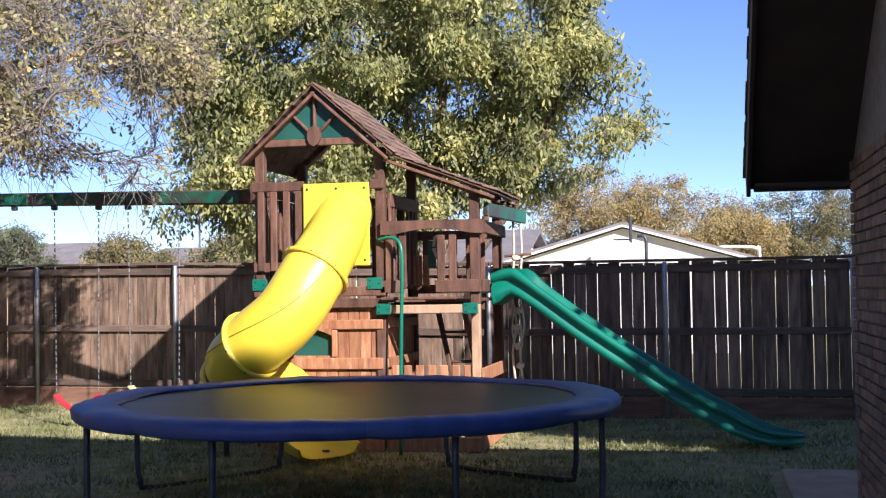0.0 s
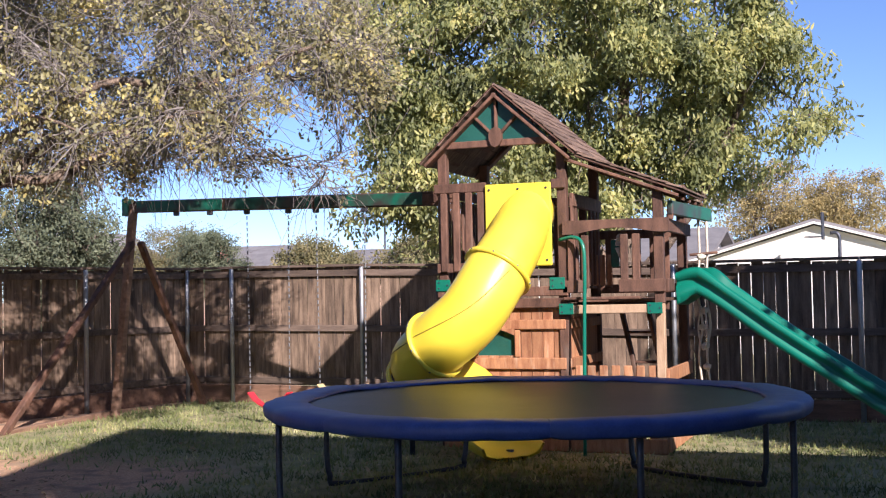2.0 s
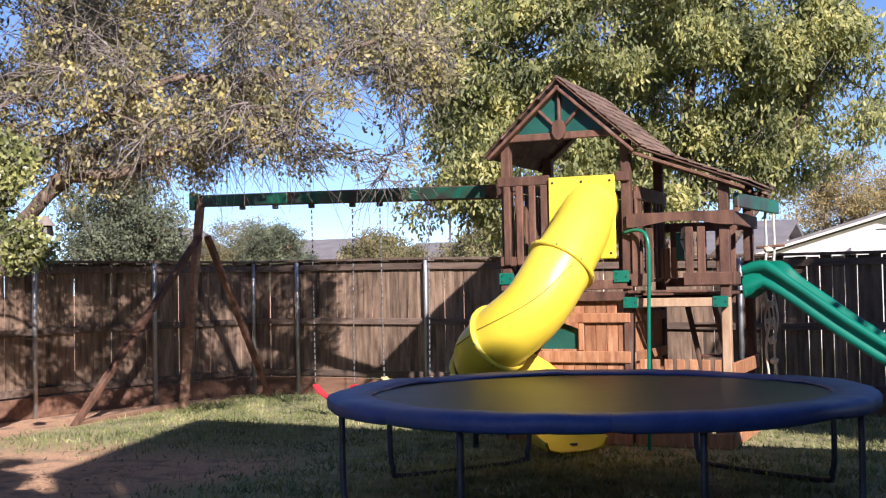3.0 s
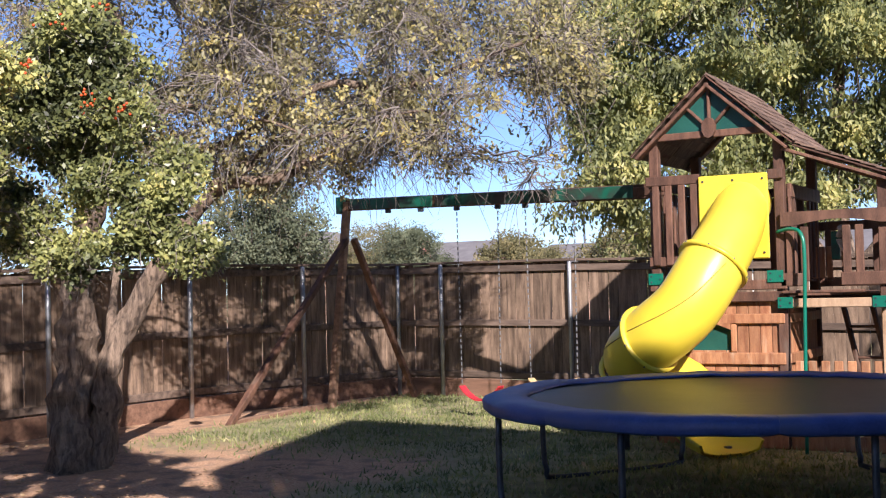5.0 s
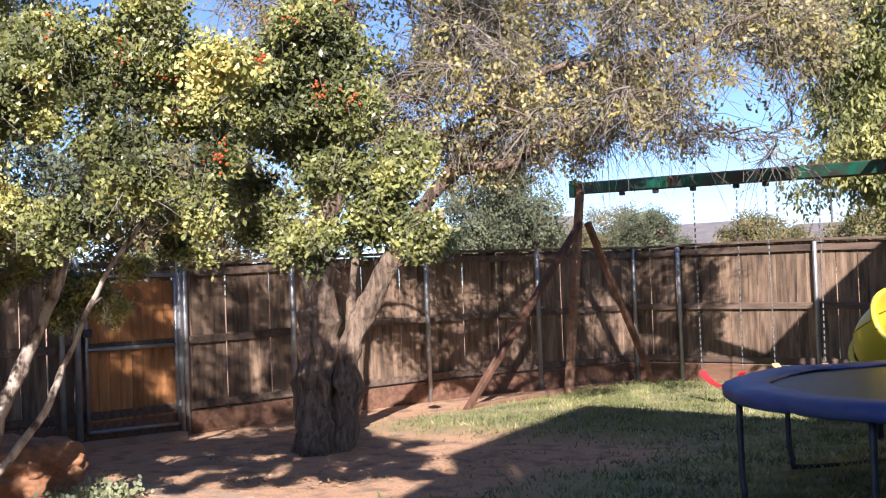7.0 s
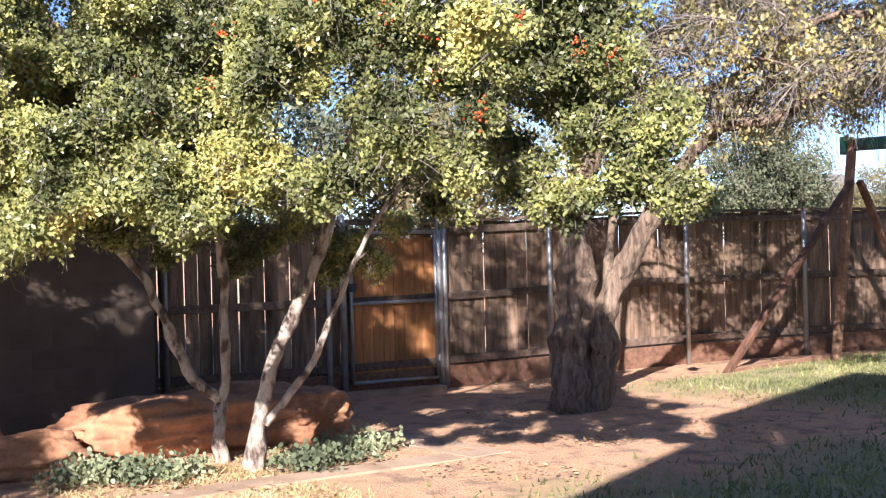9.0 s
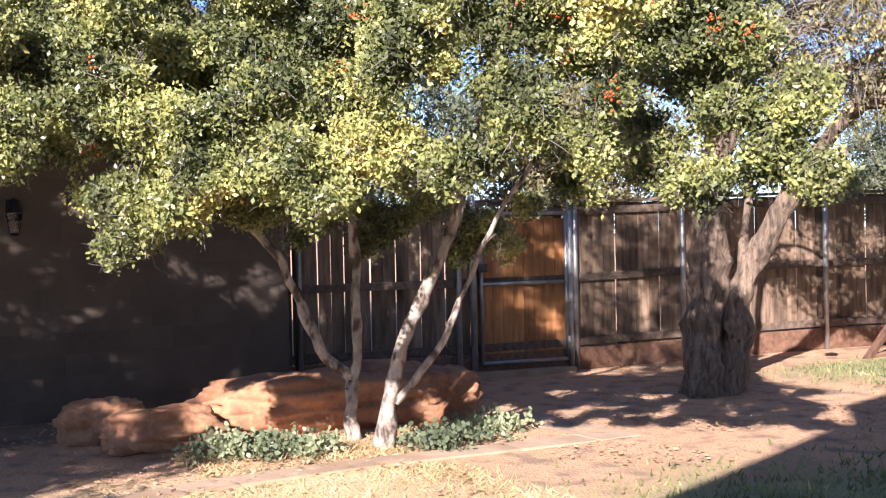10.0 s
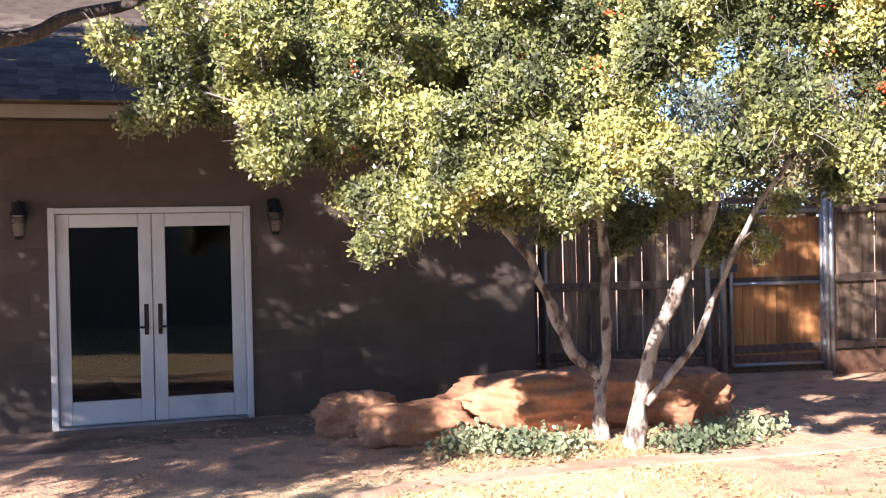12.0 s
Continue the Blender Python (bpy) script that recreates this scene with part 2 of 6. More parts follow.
def ground_material():
    """Lawn that gives way to bare reddish soil and straw-coloured turf."""
    m = bpy.data.materials.new("lawn_and_soil")
    m.use_nodes = True
    n, l = m.node_tree.nodes, m.node_tree.links
    b = n["Principled BSDF"]
    b.inputs["Roughness"].default_value = 0.95
    g = n.new("ShaderNodeNewGeometry")
    sep = n.new("ShaderNodeSeparateXYZ")
    l.new(g.outputs["Position"], sep.inputs[0])

    def noise_at(scale, detail=5):
        t = n.new("ShaderNodeTexNoise")
        t.inputs["Scale"].default_value, t.inputs["Detail"].default_value = scale, detail
        l.new(g.outputs["Position"], t.inputs["Vector"])
        return t.outputs["Fac"]

    def calc(op, a, c, d=None):
        t = n.new("ShaderNodeMath")
        t.operation = op
        for i, v in enumerate((a, c, d)):
            if v is None:
                continue
            if isinstance(v, (int, float)):
                t.inputs[i].default_value = v
            else:
                l.new(v, t.inputs[i])
        return t.outputs[0]

    def blend(f, a, c):
        t = n.new("ShaderNodeMix")
        t.data_type = "RGBA"
        l.new(f, t.inputs["Factor"])
        for key, v in (("A", a), ("B", c)):
            if isinstance(v, tuple):
                t.inputs[key].default_value = (*v, 1)
            else:
                l.new(v, t.inputs[key])
        return t.outputs["Result"]

    def ramp(v, lo, hi):
        t = n.new("ShaderNodeMapRange")
        t.inputs["From Min"].default_value, t.inputs["From Max"].default_value = lo, hi
        l.new(v, t.inputs["Value"])
        return t.outputs[0]

    big, mid, fine = noise_at(0.6), noise_at(4), noise_at(45, 3)
    grass = blend(ramp(mid, 0.35, 0.65), (0.23, 0.23, 0.11), (0.38, 0.34, 0.18))
    straw = blend(ramp(fine, 0.35, 0.65), (0.5, 0.38, 0.2), (0.7, 0.56, 0.34))
    soil = blend(ramp(fine, 0.35, 0.65), (0.47, 0.265, 0.15), (0.66, 0.42, 0.26))
    soil = blend(ramp(mid, 0.5, 0.66), soil, (0.3, 0.2, 0.135))
    # distance from the lawn's rounded edge near the trees, broken by noise
    wob = calc("MULTIPLY", calc("SUBTRACT", big, 0.5), 3.0)
    near = calc("MULTIPLY", ramp(calc("ADD", sep.outputs[0], wob), -5.6, -6.6), ramp(calc("ADD", sep.outputs[1], wob), 11.0, 9.6))
    strip = ramp(calc("ADD", sep.outputs[0], calc("MULTIPLY", wob, 0.3)), -9.5, -10.0)
    bare = calc("MAXIMUM", near, strip)
    dry = calc("MULTIPLY", calc("MULTIPLY", ramp(calc("ADD", sep.outputs[1], wob), 4.8, 3.4), ramp(sep.outputs[0], -8.6, -7.8)), ramp(mid, 0.25, 0.5))
    col = blend(bare, grass, soil)
    col = blend(dry, col, straw)
    l.new(col, b.inputs["Base Color"])
    bp = n.new("ShaderNodeBump")
    bp.inputs["Strength"].default_value, bp.inputs["Distance"].default_value = 0.7, 0.03
    l.new(calc("ADD", fine, mid), bp.inputs["Height"])
    l.new(bp.outputs[0], b.inputs["Normal"])
    return m


SOIL = ground_material()


# ---- mesh helpers ----
def part(name, bm, mat, parent=None, label="", smooth=False):
    me = bpy.data.meshes.new(name)
    bm.to_mesh(me)
    bm.free()
    me.materials.append(mat)
    if smooth:
        for p in me.polygons:
            p.use_smooth = True
    ob = new(name, me)
    if parent:
        ob.parent = parent
    if label:
        tagged(ob, label)
    return ob


def thing(name, label, category, place=(0, 0, 0), group="", kind=""):
    ob = new(name)
    ob.location = place
    ob.empty_display_size = 0.1
    return tagged(ob, label, category, group, kind)


def raw(name, verts, faces, mat, parent=None, label="", smooth=False):
    """An object from arrays of corners and of equal-sided faces."""
    verts, faces = np.asarray(verts, dtype=np.float32).reshape(-1, 3), np.asarray(faces, dtype=np.int32)
    me = bpy.data.meshes.new(name)
    k = faces.shape[1]
    me.vertices.add(len(verts))
    me.vertices.foreach_set("co", verts.ravel())
    me.loops.add(faces.size)
    me.loops.foreach_set("vertex_index", faces.ravel())
    me.polygons.add(len(faces))
    me.polygons.foreach_set("loop_start", np.arange(len(faces), dtype=np.int32) * k)
    me.polygons.foreach_set("loop_total", np.full(len(faces), k, dtype=np.int32))
    if smooth:
        me.polygons.foreach_set("use_smooth", np.ones(len(faces), dtype=bool))
    me.update(calc_edges=True)
    me.materials.append(mat)
    ob = new(name, me)
    if parent:
        ob.parent = parent
    if label:
        tagged(ob, label)
    return ob


def box(bm, lo, hi, m=None, bevel=0.0):
    """A box between two corners, turned by m, with softened edges."""
    lo, hi = Vector(lo), Vector(hi)
    t = Matrix.Translation((lo + hi) / 2) @ Matrix.Diagonal((*(hi - lo), 1))
    r = bmesh.ops.create_cube(bm, size=1, matrix=(m @ t) if m else t)
    if bevel:
        es = list({e for v in r["verts"] for e in v.link_edges})
        bmesh.ops.bevel(bm, geom=es, offset=bevel, segments=1, affect="EDGES")
    return bm


def beam(bm, a, b, w, h, bevel=0.006, up=(0, 0, 1)):
    """A straight timber from a to b, w wide and h high."""
    a, b = Vector(a), Vector(b)
    z = (b - a).normalized()
    u = Vector(up)
    if abs(z.dot(u)) > 0.95:
        u = Vector((0, 1, 0))
    x = u.cross(z).normalized()
    y = z.cross(x)
    m = Matrix((x, y, z)).transposed().to_4x4()
    m.translation = (a + b) / 2
    d = (b - a).length
    return box(bm, (-w / 2, -h / 2, -d / 2), (w / 2, h / 2, d / 2), m, bevel)


def sweep(points, radii, n=8, closed=False):
    """Arrays of corners and quads of a round tube along points."""
    pts = [Vector(p) for p in points]
    vs, fs = [], []
    ref = None
    for i, p in enumerate(pts):
        t = (pts[min(i + 1, len(pts) - 1)] - pts[max(i - 1, 0)]).normalized()
        if ref is None:
            ref = t.orthogonal().normalized()
        ref = (ref - t * ref.dot(t)).normalized()
        s = t.cross(ref)
        r = radii[i] if isinstance(radii, (list, tuple)) else radii
        for k in range(n):
            a = 2 * math.pi * k / n
            vs.append(p + (ref * math.cos(a) + s * math.sin(a)) * r)
    for i in range(len(pts) - 1):
        for k in range(n):
            fs.append((i * n + k, i * n + (k + 1) % n, (i + 1) * n + (k + 1) % n, (i + 1) * n + k))
    return vs, fs


def pipe(name, points, r, mat, parent=None, label="", n=8):
    vs, fs = sweep(points, r, n)
    bm = bmesh.new()
    bv = [bm.verts.new(v) for v in vs]
    for f in fs:
        bm.faces.new([bv[i] for i in f])
    bm.faces.new(bv[:n][::-1])
    bm.faces.new(bv[-n:])
    return part(name, bm, mat, parent, label, smooth=True)


def smooth_line(points, k=6):
    """A rounded line through points."""
    p = [Vector(q) for q in points]
    p = [p[0] * 2 - p[1]] + p + [p[-1] * 2 - p[-2]]
    out = []
    for i in range(1, len(p) - 2):
        for j in range(k):
            t = j / k
            a, b, c, d = p[i - 1], p[i], p[i + 1], p[i + 2]
            out.append(0.5 * ((2 * b) + (c - a) * t + (2 * a - 5 * b + 4 * c - d) * t * t + (3 * b - a - 3 * c + d) * t ** 3))
    out.append(p[-2])
    return out


def rise(x, y):
    """The ground's height: level, and a little higher towards the far left corner."""
    def s(v):
        v = min(1, max(0, v))
        return v * v * (3 - 2 * v)
    return 0.1 * s((-x - 2.5) / 6) * s((y - 7.5) / 5)


# ---- ground ----
def build_ground():
    xs = np.unique(np.concatenate([np.linspace(-400, -30, 14), np.linspace(-30, 15, 120), np.linspace(15, 400, 14)]))
    ys = np.unique(np.concatenate([np.linspace(-200, -10, 10), np.linspace(-10, 22, 90), np.linspace(22, 700, 16)]))
    vs = [(x, y, rise(x, y) + (0.02 * noise.noise(Vector((x * 0.9, y * 0.9, 0))) if -14 < x < 4 and 0 < y < 16 else 0)) for y in ys for x in xs]
    w = len(xs)
    fs = [(j * w + i, j * w + i + 1, (j + 1) * w + i + 1, (j + 1) * w + i) for j in range(len(ys) - 1) for i in range(w - 1)]
    tagged(raw("ground", vs, fs, SOIL, smooth=True), "yard ground of patchy lawn and bare reddish soil", "ground", kind="structure")


build_ground()

CORNER_A, CORNER_B, CORNER_C = (-11.68, 8.66), (-9.95, 15.7), (4.2, 15.28)
FENCE_START = (-12.25, 5.05)


# ---- fences ----
def fence_run(name, a, b, posts, label, gaps, mid=1.08, skip=None):
    """A board fence with rails and steel posts on the yard side. posts: distances along it; gaps: open joint after every so many boards."""
    a, b = Vector((*a, 0)), Vector((*b, 0))
    way = (b - a).normalized()
    out = Vector((-way.y, way.x, 0))      # away from the yard
    length = (b - a).length
    base = thing(name, label, "fence", kind="structure")
    yaw = math.atan2(way.y, way.x)
    rot = Matrix.Rotation(yaw, 4, "Z")
    rng = random.Random(len(name) + int(length * 10))
    meshes = []
    for k in range(4):
        bm = bmesh.new()
        box(bm, (-0.07, 0, 0.26), (0.07, 0.018, 1.93 + 0.008 * k), bevel=0.003)
        me = bpy.data.meshes.new("board")
        bm.to_mesh(me)
        bm.free()
        me.materials.append(FENCE_WOOD)
        meshes.append(me)
    s, i = 0.075, 0
    while s < length - 0.05:
        i += 1
        wide = 0.141 + (gaps[1] if i % gaps[0] == 0 else rng.uniform(0.001, 0.004))
        if not skip or not (skip[0] < s < skip[1]):
            p = a + way * s
            ob = new("board", meshes[rng.randrange(4)])
            ob.parent = base
            ob.matrix_basis = Matrix.Translation((p.x, p.y, rise(p.x, p.y))) @ rot @ Matrix.Translation((0, rng.uniform(0, 0.006), 0)) @ Matrix.Rotation(rng.uniform(-0.005, 0.005), 4, "Y")
        s += wide
    spans = [0.0] + list(posts) + [length]
    for s0, s1 in zip(spans[:-1], spans[1:]):
        if s1 - s0 < 0.15 or (skip and s0 >= skip[0] - 0.1 and s1 <= skip[1] + 0.1):
            continue
        p, q = a + way * (s0 + 0.004) - out * 0.024, a + way * (s1 - 0.004) - out * 0.024
        zp, zq = rise(p.x, p.y), rise(q.x, q.y)
        for z, h, nm, mt in ((1.86, 0.09, "rail", RAIL_WOOD), (mid, 0.09, "rail", RAIL_WOOD), (0.33, 0.09, "rail", RAIL_WOOD)):
            bm = bmesh.new()
            beam(bm, (p.x, p.y, zp + z), (q.x, q.y, zq + z), 0.04, h, 0.004)
            part(nm, bm, mt, base)
        bm = bmesh.new()
        beam(bm, (p.x, p.y, zp + 0.13), (q.x, q.y, zq + 0.13), 0.035, 0.26, 0.004)
        part("kick_board", bm, KICK_WOOD, base)
        bm = bmesh.new()
        c0, c1 = p + out * 0.02, q + out * 0.02
        beam(bm, (c0.x, c0.y, zp + 1.965), (c1.x, c1.y, zq + 1.965), 0.13, 0.035, 0.004)
        part("cap_rail", bm, RAIL_WOOD, base)
    for s in posts:
        p = a + way * s - out * 0.075
        z = rise(p.x, p.y)
        pipe("post", [(p.x, p.y, z - 0.1), (p.x, p.y, z + 1.93), (p.x, p.y, z + 1.945)], [0.032, 0.032, 0.02], GALV, base, n=10)
    return base


fence_run("fence_1", CORNER_B, CORNER_C, [0.05, 0.82, 2.93, 5.1, 7.3, 9.53, 11.75], "brown weathered cedar board fence with steel pipe posts behind the swings", (2, 0.005))
fence_run("fence_2", CORNER_A, CORNER_B, [0.03, 1.43, 3.42, 5.31], "brown cedar board fence with steel posts in dappled tree shade", (4, 0.01))
fence_run("fence_3", FENCE_START, CORNER_A, [0.35, 2.2], "dark board fence between the house wall and the gate", (2, 0.012), skip=(2.5, 3.44))


def build_gate():
    a, b = Vector((*FENCE_START, 0)), Vector((*CORNER_A, 0))
    way = (b - a).normalized()
    out = Vector((-way.y, way.x, 0))
    gate = thing("gate", "orange cedar plank gate in a galvanised pipe frame, closed", "gate")
    s0, s1 = 2.48, 3.56
    p0, p1 = a + way * s0 - out * 0.07, a + way * s1 - out * 0.07
    up = Vector((0, 0, 1))
    loop = [p0 + up * 0.16, p0 + up * 1.86, p1 + up * 1.86, p1 + up * 0.16]
    for u, v in zip(loop, loop[1:] + loop[:1]):
        pipe("frame_tube", [u, v], 0.022, GALV, gate)
    pipe("frame_tube", [p0 + up * 1.06, p1 + up * 1.06], 0.022, GALV, gate)
    bm0 = bmesh.new()
    rot = Matrix.Rotation(math.atan2(way.y, way.x), 4, "Z")
    box(bm0, (-0.065, 0, 0.14), (0.065, 0.018, 1.8), bevel=0.003)
    me = bpy.data.meshes.new("plank")
    bm0.to_mesh(me)
    bm0.free()
    me.materials.append(GATE_WOOD)
    for i in range(8):
        p = a + way * (s0 + 0.08 + i * 0.1335) - out * 0.035 + Vector((0, 0, 0.012 * math.sin(i * 2.3)))
        ob = new("plank", me)
        ob.parent = gate
        ob.matrix_basis = Matrix.Translation(p) @ rot
    for z in (0.35, 1.45):
        q = p1 + way * 0.05
        bm = bmesh.new()
        box(bm, (q.x - 0.03, q.y - 0.05, z), (q.x + 0.03, q.y + 0.03, z + 0.07), bevel=0.008)
        part("hinge", bm, GALV, gate)
    bm = bmesh.new()
    q = p0 + up * 1.2
    box(bm, (q.x - 0.03, q.y - 0.05, q.z), (q.x + 0.04, q.y + 0.06, q.z + 0.09), bevel=0.008)
    part("latch", bm, DARK_STEEL, gate)
    bm = bmesh.new()
    t0, t1 = a + way * 2.3, a + way * 3.6
    beam(bm, (t0.x, t0.y, 1.99), (t1.x, t1.y, 1.99), 0.1, 0.05)
    tagged(part("gate_header", bm, RAIL_WOOD), "brown wooden header board over the gate", "trim", kind="structure")
    bm = bmesh.new()
    beam(bm, (t0.x + .05, t0.y, 0.03), (t1.x + .05, t1.y, 0.03), 0.3, 0.08)
    tagged(part("gate_sill", bm, CONCRETE), "worn concrete sill under the gate", "sill", kind="structure")
    for s in (2.38, 3.61):
        p = a + way * s - out * 0.075
        ob = pipe("gate_post", [(p.x, p.y, -0.1), (p.x, p.y, 2.05), (p.x, p.y, 2.07)], [0.036, 0.036, 0.02], GALV, n=10)
        tagged(ob, "galvanised steel pipe post beside the gate", "post", "gate posts")


build_gate()


# ---- houses ----
def build_left_house():
    """A low house: block wall along x = -11.6 with a double glass door, eave and shingled roof."""
    X, Y0, Y1, TOP = -11.6, -3.0, 5.03, 2.76
    D0, D1, DH = 0.32, 2.13, 1.985
    bm = bmesh.new()
    for lo, hi in (((X - 0.2, Y0, -0.2), (X - 0.003, D0, TOP)), ((X - 0.2, D1, -0.2), (X - 0.003, Y1, TOP)), ((X - 0.2, D0, DH), (X - 0.003, D1, TOP)),
                   ((X - 0.2, D0, -0.2), (X - 0.003, D1, 0.0))):
        box(bm, lo, hi)
    wall = tagged(part("wall_west", bm, JOINT), "taupe painted masonry house wall under a tree", "wall", kind="structure")
    bw, bh = 0.405, 0.203
    shared = {}

    def block(y0, y1, z0, z1):
        key = (round(y1 - y0, 3), round(z1 - z0, 3))
        if key not in shared:
            b2 = bmesh.new()
            box(b2, (-0.02, 0, 0), (0.0, y1 - y0, z1 - z0), bevel=0.001)
            me = bpy.data.meshes.new("block")
            b2.to_mesh(me)
            b2.free()
            me.materials.append(WALL_PAINT)
            shared[key] = me
        ob = new("block", shared[key])
        ob.parent = wall
        ob.location = (X + random.uniform(-0.001, 0.002), y0, z0)

    rows = int(TOP / bh)
    for r in range(rows):
        z0, z1 = r * bh + 0.0015, (r + 1) * bh - 0.0015
        y = -1.25 - (bw / 2 if r % 2 else 0)
        while y < Y1 - 0.02:
            y0, y1 = max(y, -1.25), min(y + bw - 0.003, Y1)
            if z0 < DH - 0.05 and y1 > D0 and y0 < D1:
                if y0 < D0 - 0.04:
                    block(round(y0, 3), D0, z0, z1)
                if y1 > D1 + 0.04:
                    block(D1, round(y1, 3), z0, z1)
            elif y1 - y0 > 0.03:
                block(round(y0, 3), round(y1, 3), z0, z1)
            y += bw
    bm = bmesh.new()
    box(bm, (X - 8, Y1 - 0.2, -0.2), (X - 0.21, Y1, TOP))
    tagged(part("wall_north", bm, WALL_PAINT), "taupe painted side wall of the low house", "wall", kind="structure")
    # room behind the door, its lack of light put into near-black surfaces
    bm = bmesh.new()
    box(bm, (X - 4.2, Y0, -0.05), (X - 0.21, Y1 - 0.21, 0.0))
    tagged(part("floor", bm, DARK_ROOM), "floor inside the house, near-black for the unlit room", "floor", kind="structure")
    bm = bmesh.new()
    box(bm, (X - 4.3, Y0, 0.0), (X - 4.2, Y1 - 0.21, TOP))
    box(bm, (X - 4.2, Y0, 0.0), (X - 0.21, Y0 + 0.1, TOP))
    tagged(part("wall_inner", bm, DARK_ROOM), "wall inside the house, near-black for the unlit room", "wall", kind="structure")
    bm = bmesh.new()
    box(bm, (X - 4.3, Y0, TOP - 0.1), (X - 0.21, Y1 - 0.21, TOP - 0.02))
    tagged(part("ceiling", bm, DARK_ROOM), "ceiling inside the house, near-black for the unlit room", "ceiling", kind="structure")
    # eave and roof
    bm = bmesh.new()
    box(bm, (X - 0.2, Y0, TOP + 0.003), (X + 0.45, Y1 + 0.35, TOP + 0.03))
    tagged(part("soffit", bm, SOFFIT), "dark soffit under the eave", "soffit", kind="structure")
    bm = bmesh.new()
    box(bm, (X + 0.45, Y0, TOP - 0.02), (X + 0.48, Y1 + 0.35, TOP + 0.13), bevel=0.004)
    tagged(part("fascia", bm, FASCIA), "grey brown fascia board along the eave", "fascia", kind="structure")
    roof = thing("roof", "dark asphalt shingle roof of the low house", "roof", kind="structure")
    slope, run = 0.42, 4.8
    bm = bmesh.new()
    x0, z0 = X + 0.5, TOP + 0.12
    vs = [bm.verts.new(v) for v in ((x0, Y0, z0), (x0, Y1 + 0.4, z0), (x0 - run, Y1 + 0.4, z0 + slope * run), (x0 - run, Y0, z0 + slope * run))]
    r = bmesh.ops.extrude_face_region(bm, geom=[bm.faces.new(vs)])
    bmesh.ops.translate(bm, vec=(0, 0, -0.03), verts=[v for v in r["geom"] if isinstance(v, bmesh.types.BMVert)])
    bmesh.ops.recalc_face_normals(bm, faces=bm.faces[:])
    part("deck", bm, SHINGLE, roof)
    bm = bmesh.new()
    box(bm, (0, 0, 0), (0.2, 0.31, 0.012))
    me = bpy.data.meshes.new("shingle")
    tilt = Matrix.Rotation(math.atan(slope), 4, "Y")
    bmesh.ops.transform(bm, matrix=tilt, verts=bm.verts)
    bm.to_mesh(me)
    bm.free()
    me.materials.append(SHINGLE)
    for i in range(21):
        for j in range(14):
            ob = new("shingle", me)
            ob.parent = roof
            d = (i + 1) * 0.15
            ob.location = (x0 + 0.03 - d * math.cos(math.atan(slope)), -1.3 + j * 0.315 + (0.15 if i % 2 else 0), z0 + 0.008 + d * math.sin(math.atan(slope)) + random.uniform(0, 0.004))
    # door
    door = thing("door_1", "white double glass door, closed, with dark panes", "door", (X, (D0 + D1) / 2, 0), kind="structure")

    def dpart(nm, lo, hi, mat, parent=door, bevel=0.005):
        b2 = bmesh.new()
        box(b2, (lo[0], lo[1] - (D0 + D1) / 2, lo[2]), (hi[0], hi[1] - (D0 + D1) / 2, hi[2]), bevel=bevel)
        return part(nm, b2, mat, parent)

    for y0, y1 in ((D0 + 0.002, D0 + 0.06), (D1 - 0.06, D1 - 0.002)):
        dpart("jamb", (-0.1, y0, 0.0), (0.03, y1, DH), WHITE)
    dpart("head", (-0.1, D0 + 0.062, DH - 0.055), (0.03, D1 - 0.062, DH - 0.002), WHITE)
    dpart("threshold", (-0.12, D0 + 0.062, 0.0), (0.06, D1 - 0.062, 0.025), GALV)
    mid = (D0 + D1) / 2
    for y0, y1, side in ((D0 + 0.065, mid - 0.004, 1), (mid + 0.004, D1 - 0.065, -1)):
        leaf = dpart("door_leaf", (-0.06, y0, 0.03), (-0.015, y0 + 0.115, DH - 0.06), WHITE)
        dpart("stile", (-0.06, y1 - 0.115, 0.03), (-0.015, y1, DH - 0.06), WHITE, leaf)
        dpart("top_rail", (-0.06, y0 + 0.117, DH - 0.18), (-0.015, y1 - 0.117, DH - 0.06), WHITE, leaf)
        dpart("bottom_rail", (-0.06, y0 + 0.117, 0.03), (-0.015, y1 - 0.117, 0.24), WHITE, leaf)
        dpart("pane", (-0.042, y0 + 0.11, 0.235), (-0.036, y1 - 0.11, DH - 0.175), GLASS, leaf, 0.0)
        hy = (y1 - 0.058) if side == 1 else (y0 + 0.058)
        dpart("handle_plate", (-0.015, hy - 0.02, 0.82), (-0.004, hy + 0.02, 1.1), BLACK_METAL, leaf, 0.003)
        dpart("lever", (-0.004, hy - 0.012 - (0.06 if side == 1 else 0), 0.88), (0.04, hy + 0.012 + (0.06 if side == -1 else 0), 0.9), BLACK_METAL, leaf, 0.004)

    def sconce(y):
        s = thing("wall_lantern", "black metal wall lantern with clear glass", "wall lamp", (X, y, 1.88), "lanterns beside the door")
        b2 = bmesh.new()
        box(b2, (0.002, -0.06, -0.02), (0.025, 0.06, 0.16), bevel=0.006)
        part("back_plate", b2, BLACK_METAL, s)
        pipe("arm", smooth_line([(0.02, 0, 0.12), (0.07, 0, 0.17), (0.11, 0, 0.14)]), 0.009, BLACK_METAL, s)
        for nm, z0, z1, r0, r1, mat in (("cap", 0.04, 0.14, 0.085, 0.03, BLACK_METAL), ("glass_body", -0.14, 0.04, 0.045, 0.075, GLASS), ("base_cup", -0.17, -0.14, 0.03, 0.05, BLACK_METAL)):
            b2 = bmesh.new()
            bmesh.ops.create_cone(b2, cap_ends=True, segments=12, radius1=r0, radius2=r1, depth=z1 - z0, matrix=Matrix.Translation((0.11, 0, (z0 + z1) / 2)))
